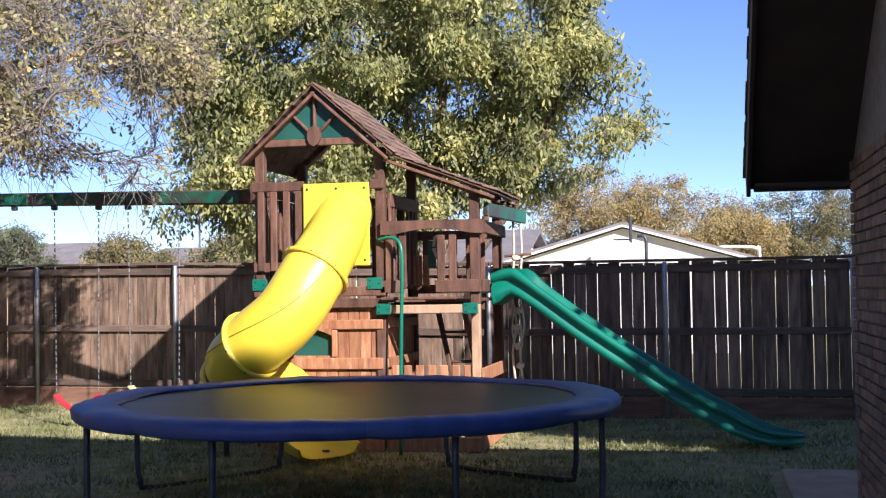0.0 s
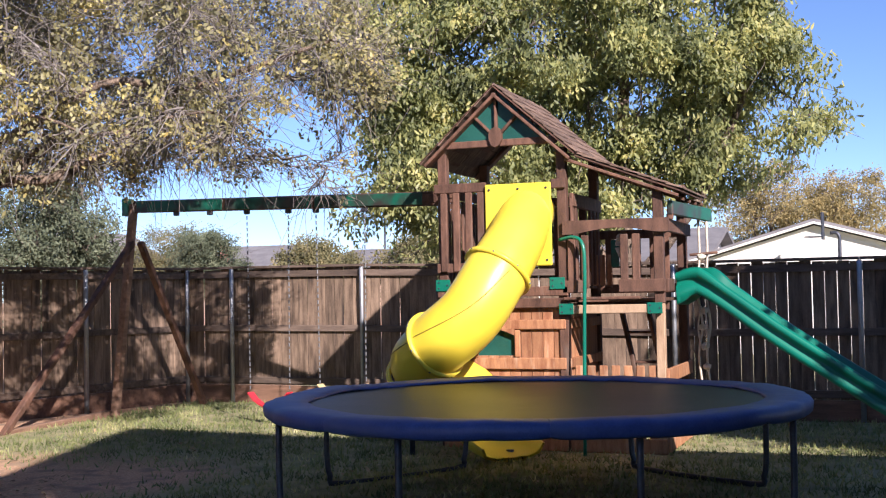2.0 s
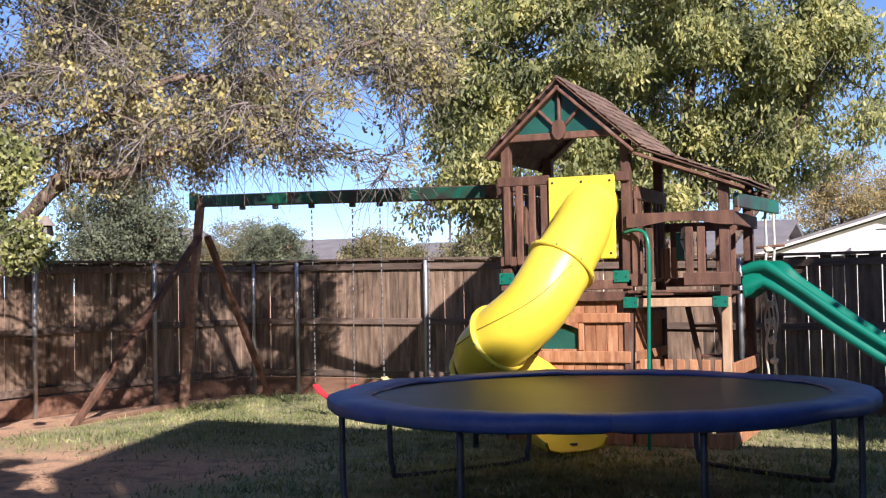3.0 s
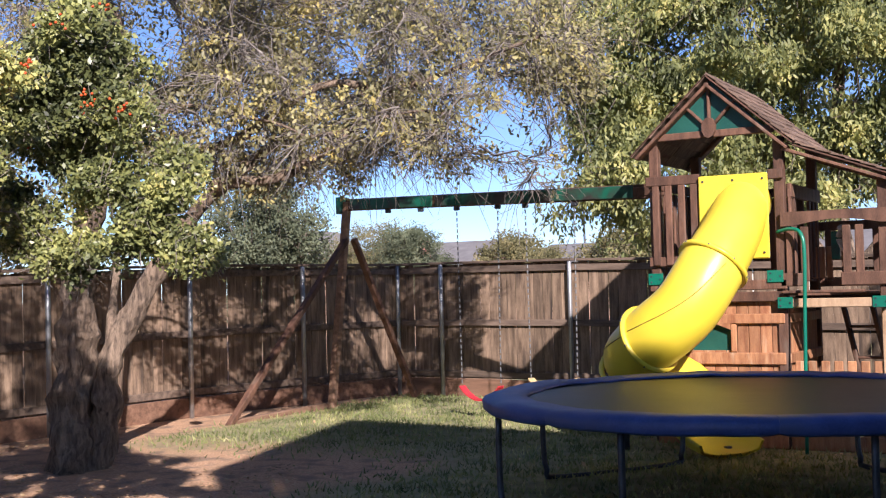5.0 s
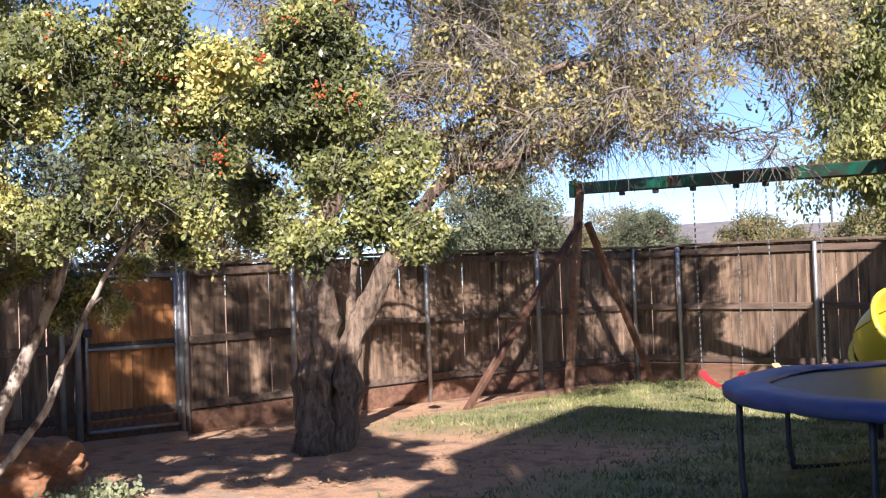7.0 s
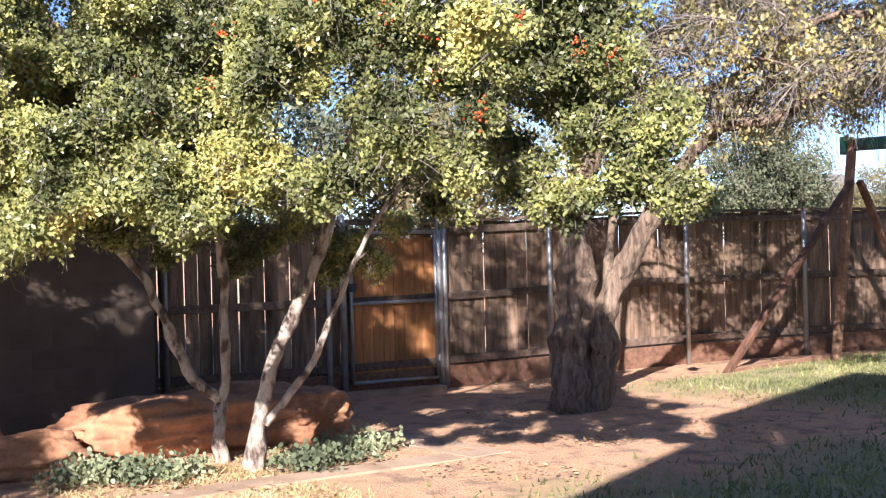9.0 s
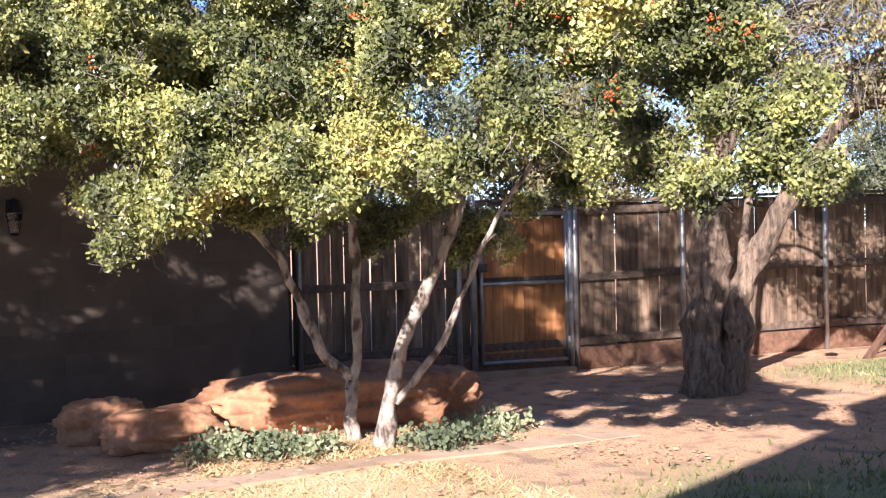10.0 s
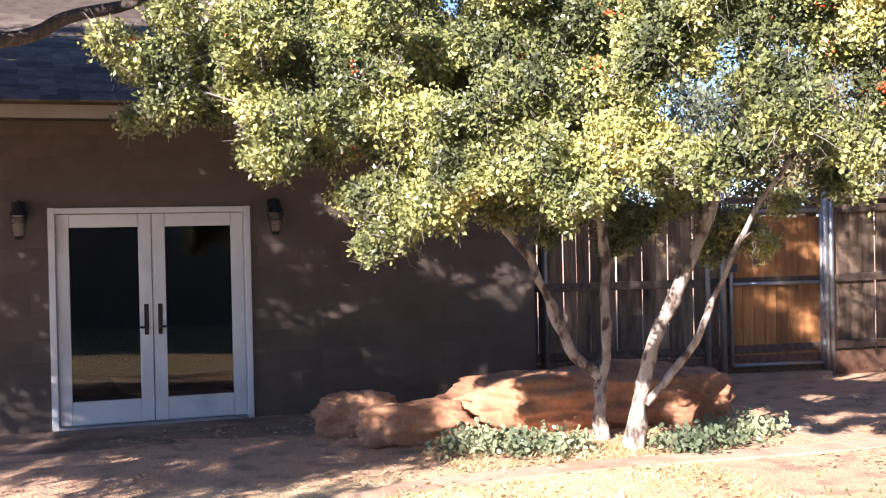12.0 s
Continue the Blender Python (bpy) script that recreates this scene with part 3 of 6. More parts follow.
            part(nm, b2, mat, s, smooth=False)

    sconce(2.35)
    sconce(0.08)


build_left_house()


def build_main_house():
    """The gabled brick house beside the camera: gable wall along x = 1.05, wide rake overhang, steep roof."""
    X, EDGE = 1.05, 0.375
    RY, RZ, P = 2.7, 7.3, 0.7555
    Y1, Y0 = 9.08, -3.65
    eave_z = RZ - P * (Y1 + 0.0 - RY)
    far = 13.0
    bm = bmesh.new()
    prof = [(Y0, -0.2), (Y1 - 0.25, -0.2), (Y1 - 0.25, eave_z + 0.05), (6.2, 4.2), (RY, RZ - 0.15), (0.1, 6.38), (0.1, 5.94), (Y0, 3.7)]
    f = bm.faces.new([bm.verts.new((X + 0.008, y, z)) for y, z in prof])
    r = bmesh.ops.extrude_face_region(bm, geom=[f])
    bmesh.ops.translate(bm, vec=(far - X, 0, 0), verts=[v for v in r["geom"] if isinstance(v, bmesh.types.BMVert)])
    bmesh.ops.recalc_face_normals(bm, faces=bm.faces[:])
    wall = tagged(part("wall_east", bm, MORTAR), "brown brick gable wall of the house in shade", "wall", kind="structure")
    b2 = bmesh.new()
    box(b2, (-0.02, 0, 0), (0.008, 0.2, 0.062), bevel=0.004)
    me = bpy.data.meshes.new("brick")
    b2.to_mesh(me)
    b2.free()
    me.materials.append(BRICK)
    rows = 34
    for k in range(rows):
        for j in range(8):
            ob = new("brick", me)
            ob.parent = wall
            ob.location = (X + random.uniform(-0.002, 0.002), Y1 - 0.25 - 0.21 * (j + 1) + (0.0 if k % 2 else 0.0), 0.02 + k * 0.073) if k % 2 else (X + random.uniform(-0.002, 0.002), Y1 - 0.25 - 0.21 * (j + 1) - 0.105 * (1 if j else 0) , 0.02 + k * 0.073)
    roof = thing("roof", "steep shingled gable roof with a deep dark rake overhang", "roof", kind="structure")
    # mostly out of view and shaped for the shadow it casts: the slope to the yard's far end in two pitches, a shallow
    # slope behind the ridge, and a lower roof one step down
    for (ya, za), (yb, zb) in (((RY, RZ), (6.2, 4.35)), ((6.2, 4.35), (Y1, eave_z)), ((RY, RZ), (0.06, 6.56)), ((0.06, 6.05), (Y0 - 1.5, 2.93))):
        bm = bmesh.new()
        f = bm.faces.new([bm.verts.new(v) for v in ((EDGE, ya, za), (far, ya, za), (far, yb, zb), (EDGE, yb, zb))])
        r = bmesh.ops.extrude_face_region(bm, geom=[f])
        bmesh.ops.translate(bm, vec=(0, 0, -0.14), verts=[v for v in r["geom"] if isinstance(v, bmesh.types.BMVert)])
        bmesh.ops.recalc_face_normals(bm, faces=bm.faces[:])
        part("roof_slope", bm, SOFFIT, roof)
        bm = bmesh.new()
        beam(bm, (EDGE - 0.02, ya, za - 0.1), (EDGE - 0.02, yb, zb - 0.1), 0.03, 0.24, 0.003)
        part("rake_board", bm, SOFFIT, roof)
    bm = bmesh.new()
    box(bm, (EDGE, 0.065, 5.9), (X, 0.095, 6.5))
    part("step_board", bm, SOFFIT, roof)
    low = (4.35 - eave_z) / (Y1 - 6.2)
    b2 = bmesh.new()
    box(b2, (0, 0, 0), (0.9, 0.2, 0.012))
    bmesh.ops.transform(b2, matrix=Matrix.Rotation(-math.atan(low), 4, "X"), verts=b2.verts)
    me = bpy.data.meshes.new("shingle")
    b2.to_mesh(me)
    b2.free()
    me.materials.append(SHINGLE)
    for i in range(24):
        ob = new("shingle", me)
        ob.parent = roof
        d = 0.14 * (i + 1) - 0.03
        c = 1 / math.sqrt(1 + low * low)
        ob.location = (EDGE - 0.045 + random.uniform(-0.008, 0.008), Y1 + 0.03 - d * c, eave_z + 0.0 + d * c * low + 0.004 * (i % 2))
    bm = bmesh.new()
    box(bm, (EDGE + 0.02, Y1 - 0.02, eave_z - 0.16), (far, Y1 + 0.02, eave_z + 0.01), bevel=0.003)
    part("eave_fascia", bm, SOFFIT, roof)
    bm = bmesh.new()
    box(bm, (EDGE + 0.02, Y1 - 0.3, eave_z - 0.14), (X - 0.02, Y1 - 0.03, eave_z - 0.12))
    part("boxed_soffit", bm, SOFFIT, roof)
    bm = bmesh.new()
    box(bm, (0.66, 8.9, -0.1), (3.2, 11.05, 0.04), bevel=0.01)
    tagged(part("patio_slab", bm, CONCRETE), "pale concrete slab at the house corner", "slab", kind="structure")


build_main_house()


# ---- play tower ----
TX0, TX1, TX2, TY0, TY1 = -4.5, -3.2, -2.22, 12.12, 13.5


def timber(name, a, b, w, h, mat, parent, label="", up=(0, 0, 1), bevel=0.008):
    bm = bmesh.new()
    beam(bm, a, b, w, h, bevel, up)
    return part(name, bm, mat, parent, label)


def plate_bolts(plate, x, y, z):
    for dx, dz in ((-0.045, -0.03), (-0.045, 0.03), (0.05, 0.0)):
        bm = bmesh.new()
        bmesh.ops.create_cone(bm, cap_ends=True, segments=8, radius1=0.011, radius2=0.008, depth=0.01, matrix=Matrix.Translation((x + dx, y, z + dz)) @ Matrix.Rotation(radians(90), 4, "X"))
        part("bolt", bm, DARK_STEEL, plate)


def build_tower():
    t = thing("play_tower", "stained wooden play tower with a shake roof on a lawn", "play tower", (0, 0, 0))
    P = 0.1
    for x, y, z, mat in ((TX0, TY0, 3.12, PLAY_DARK), (TX1, TY0, 3.12, PLAY_DARK), (TX0, TY1, 3.12, PLAY_DARK), (TX1, TY1, 3.12, PLAY_DARK),
                         (TX2, TY1, 2.78, PLAY_DARK)):
        timber("post", (x, y, 0), (x, y, z), P, P, mat, t)
    timber("post", (TX2, TY0, 1.5), (TX2, TY0, 2.68), P, P, PLAY_DARK, t)
    # pale copy of the post's lower part stands in for sunlight on it
    timber("post", (TX2, TY0, 0), (TX2, TY0, 1.5), P - 0.01, P - 0.01, PLAY_PALE, t, "pale lower post, sunlight put into its colour")
    # decks
    for x0, x1, z in ((TX0, TX1, 1.66), (TX1 + 0.06, TX2, 1.52)):
        n = 9
        for i in range(n):
            y0 = TY0 + 0.07 + i * (TY1 - TY0 - 0.1) / n
            bm = bmesh.new()
            box(bm, (x0 - 0.03, y0, z), (x1 + 0.03, y0 + 0.14, z + 0.03), bevel=0.004)
            part("deck_board", bm, PLAY_DARK, t)
    # rim boards of the high deck, with green corner plates
    F = TY0 - 0.07
    for z in (1.62, 1.5):
        timber("rim_board", (TX0 - 0.06, F, z + 0.02), (TX1 + 0.06, F, z + 0.02), 0.035, 0.1, PLAY_DARK, t)
    timber("rim_board", (TX0 - 0.07, TY0 - 0.05, 1.6), (TX0 - 0.07, TY1, 1.6), 0.035, 0.14, PLAY_DARK, t)
    for x in (TX0, TX1 - 0.06):
        bm = bmesh.new()
        box(bm, (x - 0.07, F - 0.035, 1.66), (x + 0.09, F - 0.02, 1.78), bevel=0.004)
        plate_bolts(part("corner_plate", bm, GREEN, t, "green plastic corner plate"), x + 0.01, F - 0.037, 1.72)
    timber("rim_board", (TX0 - 0.06, F, 1.9), (-4.02, F, 1.9), 0.035, 0.1, PLAY_DARK, t)
    # handrails and balusters of the high deck
    timber("handrail", (TX0 - 0.08, F, 2.74), (-4.0, F, 2.74), 0.04, 0.1, PLAY_DARK, t)
    timber("handrail", (-3.3, F, 2.74), (TX1 + 0.05, F, 2.74), 0.04, 0.1, PLAY_DARK, t)
    for i, x in enumerate((-4.47, -4.33, -4.19, -4.06)):
        timber("baluster", (x, F - 0.02, 1.86), (x, F - 0.02, 2.69), 0.075, 0.03, PLAY_DARK, t)
    for i in range(8):
        y = TY0 + 0.14 + i * 0.16
        timber("baluster", (TX0 - 0.06, y, 1.7), (TX0 - 0.06, y, 2.66), 0.03, 0.085, PLAY_DARK, t)
        if i not in (2, 3, 4):
            timber("baluster", (TX1 + 0.06, y, 1.7), (TX1 + 0.06, y, 2.6), 0.03, 0.085, PLAY_DARK, t)
        x = TX0 + 0.1 + i * 0.15
        if i not in (3, 4):
            timber("baluster", (x, TY1 + 0.06, 1.7), (x, TY1 + 0.06, 2.6), 0.085, 0.03, PLAY_DARK, t)
    timber("handrail", (TX0 - 0.06, TY0, 2.72), (TX0 - 0.06, TY1, 2.72), 0.04, 0.1, PLAY_DARK, t)
    timber("handrail", (TX1 + 0.06, TY0 + 0.1, 2.58), (TX1 + 0.06, TY1, 2.58), 0.05, 0.14, PLAY_DARK, t)
    timber("handrail", (TX0, TY1 + 0.06, 2.66), (TX1, TY1 + 0.06, 2.66), 0.04, 0.1, PLAY_DARK, t)
    # gable: rake boards, tie beam, sunburst on green panel
    ax, az = (TX0 + TX1) / 2 - 0.02, 3.7
    el, er, ez = TX0 - 0.15, TX1 + 0.12, 2.98
    G = TY0 - 0.12
    for yy in (G, TY1 + 0.16):
        timber("rake_board", (ax + 0.02, yy, az + 0.0), (el, yy, ez), 0.035, 0.13, PLAY_DARK, t, up=(0, 1, 0))
        timber("rake_board", (ax - 0.02, yy + 0.001, az), (er, yy + 0.001, ez), 0.035, 0.13, PLAY_DARK, t, up=(0, 1, 0))
    timber("tie_beam", (TX0 + 0.02, G + 0.03, 3.19), (TX1 - 0.02, G + 0.03, 3.19), 0.03, 0.075, PLAY_DARK, t)
    bm = bmesh.new()
    f = bm.faces.new([bm.verts.new(v) for v in ((TX0 + 0.1, G + 0.045, 3.21), (TX1 - 0.1, G + 0.045, 3.21), (ax, G + 0.045, 3.74))])
    r = bmesh.ops.extrude_face_region(bm, geom=[f])
    bmesh.ops.translate(bm, vec=(0, 0.012, 0), verts=[v for v in r["geom"] if isinstance(v, bmesh.types.BMVert)])
    bmesh.ops.recalc_face_normals(bm, faces=bm.faces[:])
    part("gable_panel", bm, GREEN_DARK, t, "dark green gable panel")
    for x1, z1 in ((ax, 3.72), (ax - 0.26, 3.5), (ax + 0.26, 3.5)):
        timber("ray", (ax, G + 0.028, 3.24), (x1, G + 0.028, z1), 0.03, 0.07, PLAY_DARK, t, up=(0, 1, 0))
    bm = bmesh.new()
    bmesh.ops.create_cone(bm, cap_ends=True, segments=10, radius1=0.09, radius2=0.085, depth=0.045, matrix=Matrix.Translation((ax, G, 3.25)) @ Matrix.Rotation(radians(90), 4, "X") @ Matrix.Diagonal((0.85, 1.25, 1, 1)))
    part("hub", bm, PLAY_DARK, t)
    # shakes of the main roof and of the low roof
    rng = random.Random(5)
    bm = bmesh.new()
    box(bm, (0, 0, 0), (0.15, 0.25, 0.014), bevel=0.002)
    me = bpy.data.meshes.new("shake")
    bm.to_mesh(me)
    bm.free()
    me.materials.append(SHAKE)

    def slope(top, bottom, y0, y1, courses):
        top, bottom = Vector((top[0], 0, top[1])), Vector((bottom[0], 0, bottom[1]))
        d = (bottom - top) / courses
        ang = math.atan2(-d.z, d.x)
        bm = bmesh.new()
        beam(bm, (top.x, (y0 + y1) / 2, top.z - 0.012), (bottom.x, (y0 + y1) / 2, bottom.z - 0.012), y1 - y0, 0.014, 0.0)
        part("roof_deck", bm, PLAY_DARK, t)
        for c in range(courses):
            y = y0
            while y < y1 - 0.02:
                ob = new("shake", me)
                ob.parent = t
                p = top + d * c
                sgn = 1 if d.x > 0 else -1
                w = min(0.25, y1 - y) / 0.25
                ob.matrix_basis = Matrix.Translation((p.x, y, p.z + 0.004)) @ Matrix.Rotation(ang + radians(-4) , 4, "Y") @ Matrix.Diagonal((d.length / 0.15 * 1.12, w * 0.98, 1 + rng.random() * 0.5, 1))
                y += 0.25
    slope((ax, az + 0.09), (el - 0.04, ez + 0.04), TY0 - 0.2, TY1 + 0.22, 8)
    slope((ax, az + 0.09), (er + 0.06, ez + 0.06), TY0 - 0.2, TY1 + 0.22, 8)
    slope((er - 0.02, ez + 0.07), (-1.98, 2.62), TY0 - 0.12, TY1 + 0.14, 8)
    for yy in (TY0 - 0.1, TY1 + 0.12):
        timber("low_rafter", (er - 0.06, yy, ez - 0.0), (-2.0, yy, 2.56), 0.035, 0.07, PLAY_DARK, t, up=(0, 1, 0))
    for y in (12.5, 12.9, 13.3):
        timber("low_rafter", (er - 0.02, y, ez - 0.01), (-2.02, y, 2.55), 0.035, 0.07, PLAY_DARK, t, up=(0, 1, 0))
    # low section: arched top beam, balusters, beams
    bm = bmesh.new()
    n = 14
    lo, hi = [], []
    for i in range(n + 1):
        u = i / n
        x = TX1 + 0.02 + u * (TX2 + 0.1 - TX1)
        arch = 0.055 * max(0.0, math.sin(math.pi * (u - 0.12) / 0.76)) if 0.12 < u < 0.88 else 0
        lo.append((x, 2.21 + arch))
        hi.append((x, 2.35))
    ring = [bm.verts.new((x, F, z)) for x, z in lo] + [bm.verts.new((x, F, z)) for x, z in hi[::-1]]
    r = bmesh.ops.extrude_face_region(bm, geom=[bm.faces.new(ring)])
    bmesh.ops.translate(bm, vec=(0, -0.04, 0), verts=[v for v in r["geom"] if isinstance(v, bmesh.types.BMVert)])
    bmesh.ops.recalc_face_normals(bm, faces=bm.faces[:])
    part("arched_beam", bm, PLAY_DARK, t)
    timber("side_beam", (TX2 + 0.07, TY0 - 0.06, 2.28), (TX2 + 0.07, TY1 + 0.05, 2.28), 0.04, 0.13, PLAY_DARK, t)
    timber("back_beam", (TX1, TY1 + 0.06, 2.26), (TX2 + 0.05, TY1 + 0.06, 2.26), 0.04, 0.1, PLAY_DARK, t)
    timber("back_beam", (TX1, TY1 + 0.06, 1.65), (TX2 + 0.05, TY1 + 0.06, 1.65), 0.04, 0.1, PLAY_DARK, t)
    for x in (-2.56, -2.44, -3.1, -2.96):
        timber("baluster", (x, F, 1.66), (x, F, 2.2), 0.08, 0.03, PLAY_DARK, t)
    for x in (-3.05, -2.88, -2.72, -2.55, -2.4):
        timber("baluster", (x, TY1 + 0.03, 1.66), (x, TY1 + 0.03, 2.22), 0.07, 0.03, PLAY_DARK, t)
    timber("rim_board", (-2.62, F, 1.68), (TX2 + 0.07, F, 1.68), 0.035, 0.13, PLAY_DARK, t)
    timber("rim_board", (TX1, F, 1.68), (-2.95, F, 1.68), 0.035, 0.13, PLAY_DARK, t)
    timber("rim_board", (TX2 + 0.07, TY0, 1.68), (TX2 + 0.07, TY0 + 0.35, 1.68), 0.035, 0.13, PLAY_DARK, t)
    timber("step", (TX1 + 0.02, F, 1.56), (TX2 - 0.18, F, 1.56), 0.14, 0.03, PLAY_DARK, t)
    timber("front_beam", (TX1 + 0.08, F - 0.02, 1.45), (TX2 + 0.04, F - 0.02, 1.45), 0.04, 0.09, PLAY_PALE, t, "pale front beam")
    for x in (TX1 + 0.02, TX2 - 0.06):
        bm = bmesh.new()
        box(bm, (x - 0.05, F - 0.055, 1.4), (x + 0.1, F - 0.043, 1.51), bevel=0.004)
        plate_bolts(part("corner_plate", bm, GREEN, t, "green plastic corner plate"), x + 0.025, F - 0.057, 1.455)
    # fort wall of upright cedar planks below the high deck
    n = 11
    for i in range(n):
        x0 = TX0 + i * (TX1 - TX0) / n
        bm = bmesh.new()
        if -4.18 < x0 + 0.06 < -3.72:
            box(bm, (x0 + 0.002, TY0 - 0.02, 0.12), (x0 + 0.114, TY0 + 0.0, 0.98), bevel=0.003)
            box(bm, (x0 + 0.002, TY0 - 0.02, 1.28), (x0 + 0.114, TY0 + 0.0, 1.5), bevel=0.003)
        else:
            box(bm, (x0 + 0.002, TY0 - 0.02, 0.12), (x0 + 0.114, TY0 + 0.0, 1.5), bevel=0.003)
        part("fort_plank", bm, PLAY_RED, t)
    for z, h in ((1.3, 0.1), (0.9, 0.12), (0.45, 0.1), (0.08, 0.14)):
        timber("fort_rail", (TX0 - 0.02, TY0 - 0.045, z), (TX1 + 0.02, TY0 - 0.045, z), 0.04, h, PLAY_RED, t)
    for x in (-4.16, -3.7):
        timber("window_stile", (x, TY0 - 0.045, 0.965), (x, TY0 - 0.045, 1.245), 0.06, 0.036, PLAY_RED, t)
    bm = bmesh.new()
    arch = [(-4.13 + 0.4 * i / 10, 1.19 + 0.06 * math.sin(math.pi * i / 10)) for i in range(11)]
    ring = [bm.verts.new((x, TY0 - 0.064, z)) for x, z in arch] + [bm.verts.new((-3.73, TY0 - 0.064, 1.26)), bm.verts.new((-4.13, TY0 - 0.064, 1.26))]
    r = bmesh.ops.extrude_face_region(bm, geom=[bm.faces.new(ring)])
    bmesh.ops.translate(bm, vec=(0, 0.036, 0), verts=[v for v in r["geom"] if isinstance(v, bmesh.types.BMVert)])
    bmesh.ops.recalc_face_normals(bm, faces=bm.faces[:])
    part("window_arch", bm, PLAY_RED, t)
    bm = bmesh.new()
    box(bm, (-4.2, TY0 + 0.005, 0.94), (-3.68, TY0 + 0.02, 1.3))
    part("window_board", bm, GREEN_DARK, t, "dark green window board")
    for i in range(10):
        y0 = TY0 + 0.05 + i * 0.135
        bm = bmesh.new()
        box(bm, (TX1 - 0.005, y0, 0.1), (TX1 + 0.015, y0 + 0.128, 1.5), bevel=0.003)
        part("fort_plank", bm, PLAY_RED, t)
    timber("fort_rail", (TX1 + 0.04, TY0, 1.3), (TX1 + 0.04, TY1, 1.3), 0.04, 0.1, PLAY_RED, t)
    timber("fort_rail", (TX1 + 0.04, TY0, 0.9), (TX1 + 0.04, TY1, 0.9), 0.04, 0.1, PLAY_RED, t)
    for i in range(9):
        x0 = TX0 + 0.02 + i * 0.145
        bm = bmesh.new()
        box(bm, (x0, TY1 + 0.0, 0.1), (x0 + 0.138, TY1 + 0.02, 1.5), bevel=0.003)
        part("fort_plank", bm, PLAY_RED, t)
    # low picket rail and kick boards under the low deck
    timber("low_rail", (-3.1, TY0 + 0.02, 0.6), (TX2 - 0.02, TY0 + 0.02, 0.6), 0.035, 0.08, PLAY_RED, t)
    for i in range(7):
        x = -3.06 + i * 0.125
        timber("picket", (x, TY0 - 0.01, 0.1), (x, TY0 - 0.01, 0.88), 0.085, 0.025, PLAY_RED, t)
    timber("side_rail", (TX2 + 0.06, TY0 - 0.02, 0.78), (TX2 + 0.06, TY1 + 0.04, 0.78), 0.035, 0.14, PLAY_RED, t)
    timber("side_rail", (TX2 + 0.06, TY0 - 0.02, 0.12), (TX2 + 0.06, TY1 + 0.04, 0.12), 0.035, 0.2, PLAY_RED, t)
    timber("base_board", (TX1 + 0.05, TY0 - 0.04, 0.08), (TX2 + 0.05, TY0 - 0.04, 0.08), 0.04, 0.15, PLAY_RED, t)
    timber("base_board", (TX0, TY1, 0.08), (TX2, TY1, 0.08), 0.04, 0.12, PLAY_RED, t)
    # sloping climbing ladder behind the low opening
    for x in (-2.92, -2.62):
        timber("ladder_side", (x, 13.45, 1.5), (x + 0.22, 13.75, 0.15), 0.045, 0.1, PLAY_DARK, t)
    for i in range(3):
        u = 0.25 + 0.25 * i
        timber("rung", (-2.92 + 0.22 * u, 13.45 + 0.3 * u, 1.5 - 1.35 * u), (-2.62 + 0.22 * u, 13.45 + 0.3 * u, 1.5 - 1.35 * u), 0.08, 0.03, PLAY_DARK, t)
    timber("deck_joist", (TX1, TY0 + 0.5, 1.47), (TX2, TY0 + 0.5, 1.47), 0.04, 0.09, PLAY_DARK, t)
    # short cedar slats with a green end plate behind the low deck
    for x in (-3.14, -3.06, -2.98):
        timber("slat", (x, 13.25, 1.69), (x, 13.25, 2.03), 0.06, 0.025, PLAY_RED, t)
    timber("green_end", (-2.91, 13.23, 1.89), (-2.91, 13.23, 2.19), 0.09, 0.03, GREEN_PAINT, t, "green painted end board")
    # green arm at the corner that carries the rope ladder
    timber("arm", (TX2 + 0.12, TY0 + 0.02, 2.41), (TX2 + 0.12, TY0 - 0.02, 2.41), 0.06, 0.16, PLAY_DARK, t)
    timber("green_arm", (-2.1, TY0 - 0.03, 2.45), (-1.9, 13.42, 2.43), 0.05, 0.14, GREEN_PAINT, t, "green painted beam")
    # steering wheel and bent green grab pipe
    pipe("grab_pipe", smooth_line([(TX1 - 0.02, TY0 - 0.08, 2.16), (-3.06, TY0 - 0.16, 2.18), (-2.96, TY0 - 0.2, 2.12), (-2.93, TY0 - 0.22, 1.9), (-2.94, TY0 - 0.25, 1.2), (-2.95, TY0 - 0.3, 0.0)]), 0.019, GREEN, t, "green bent steel grab pipe", 10)
    return t


build_tower()


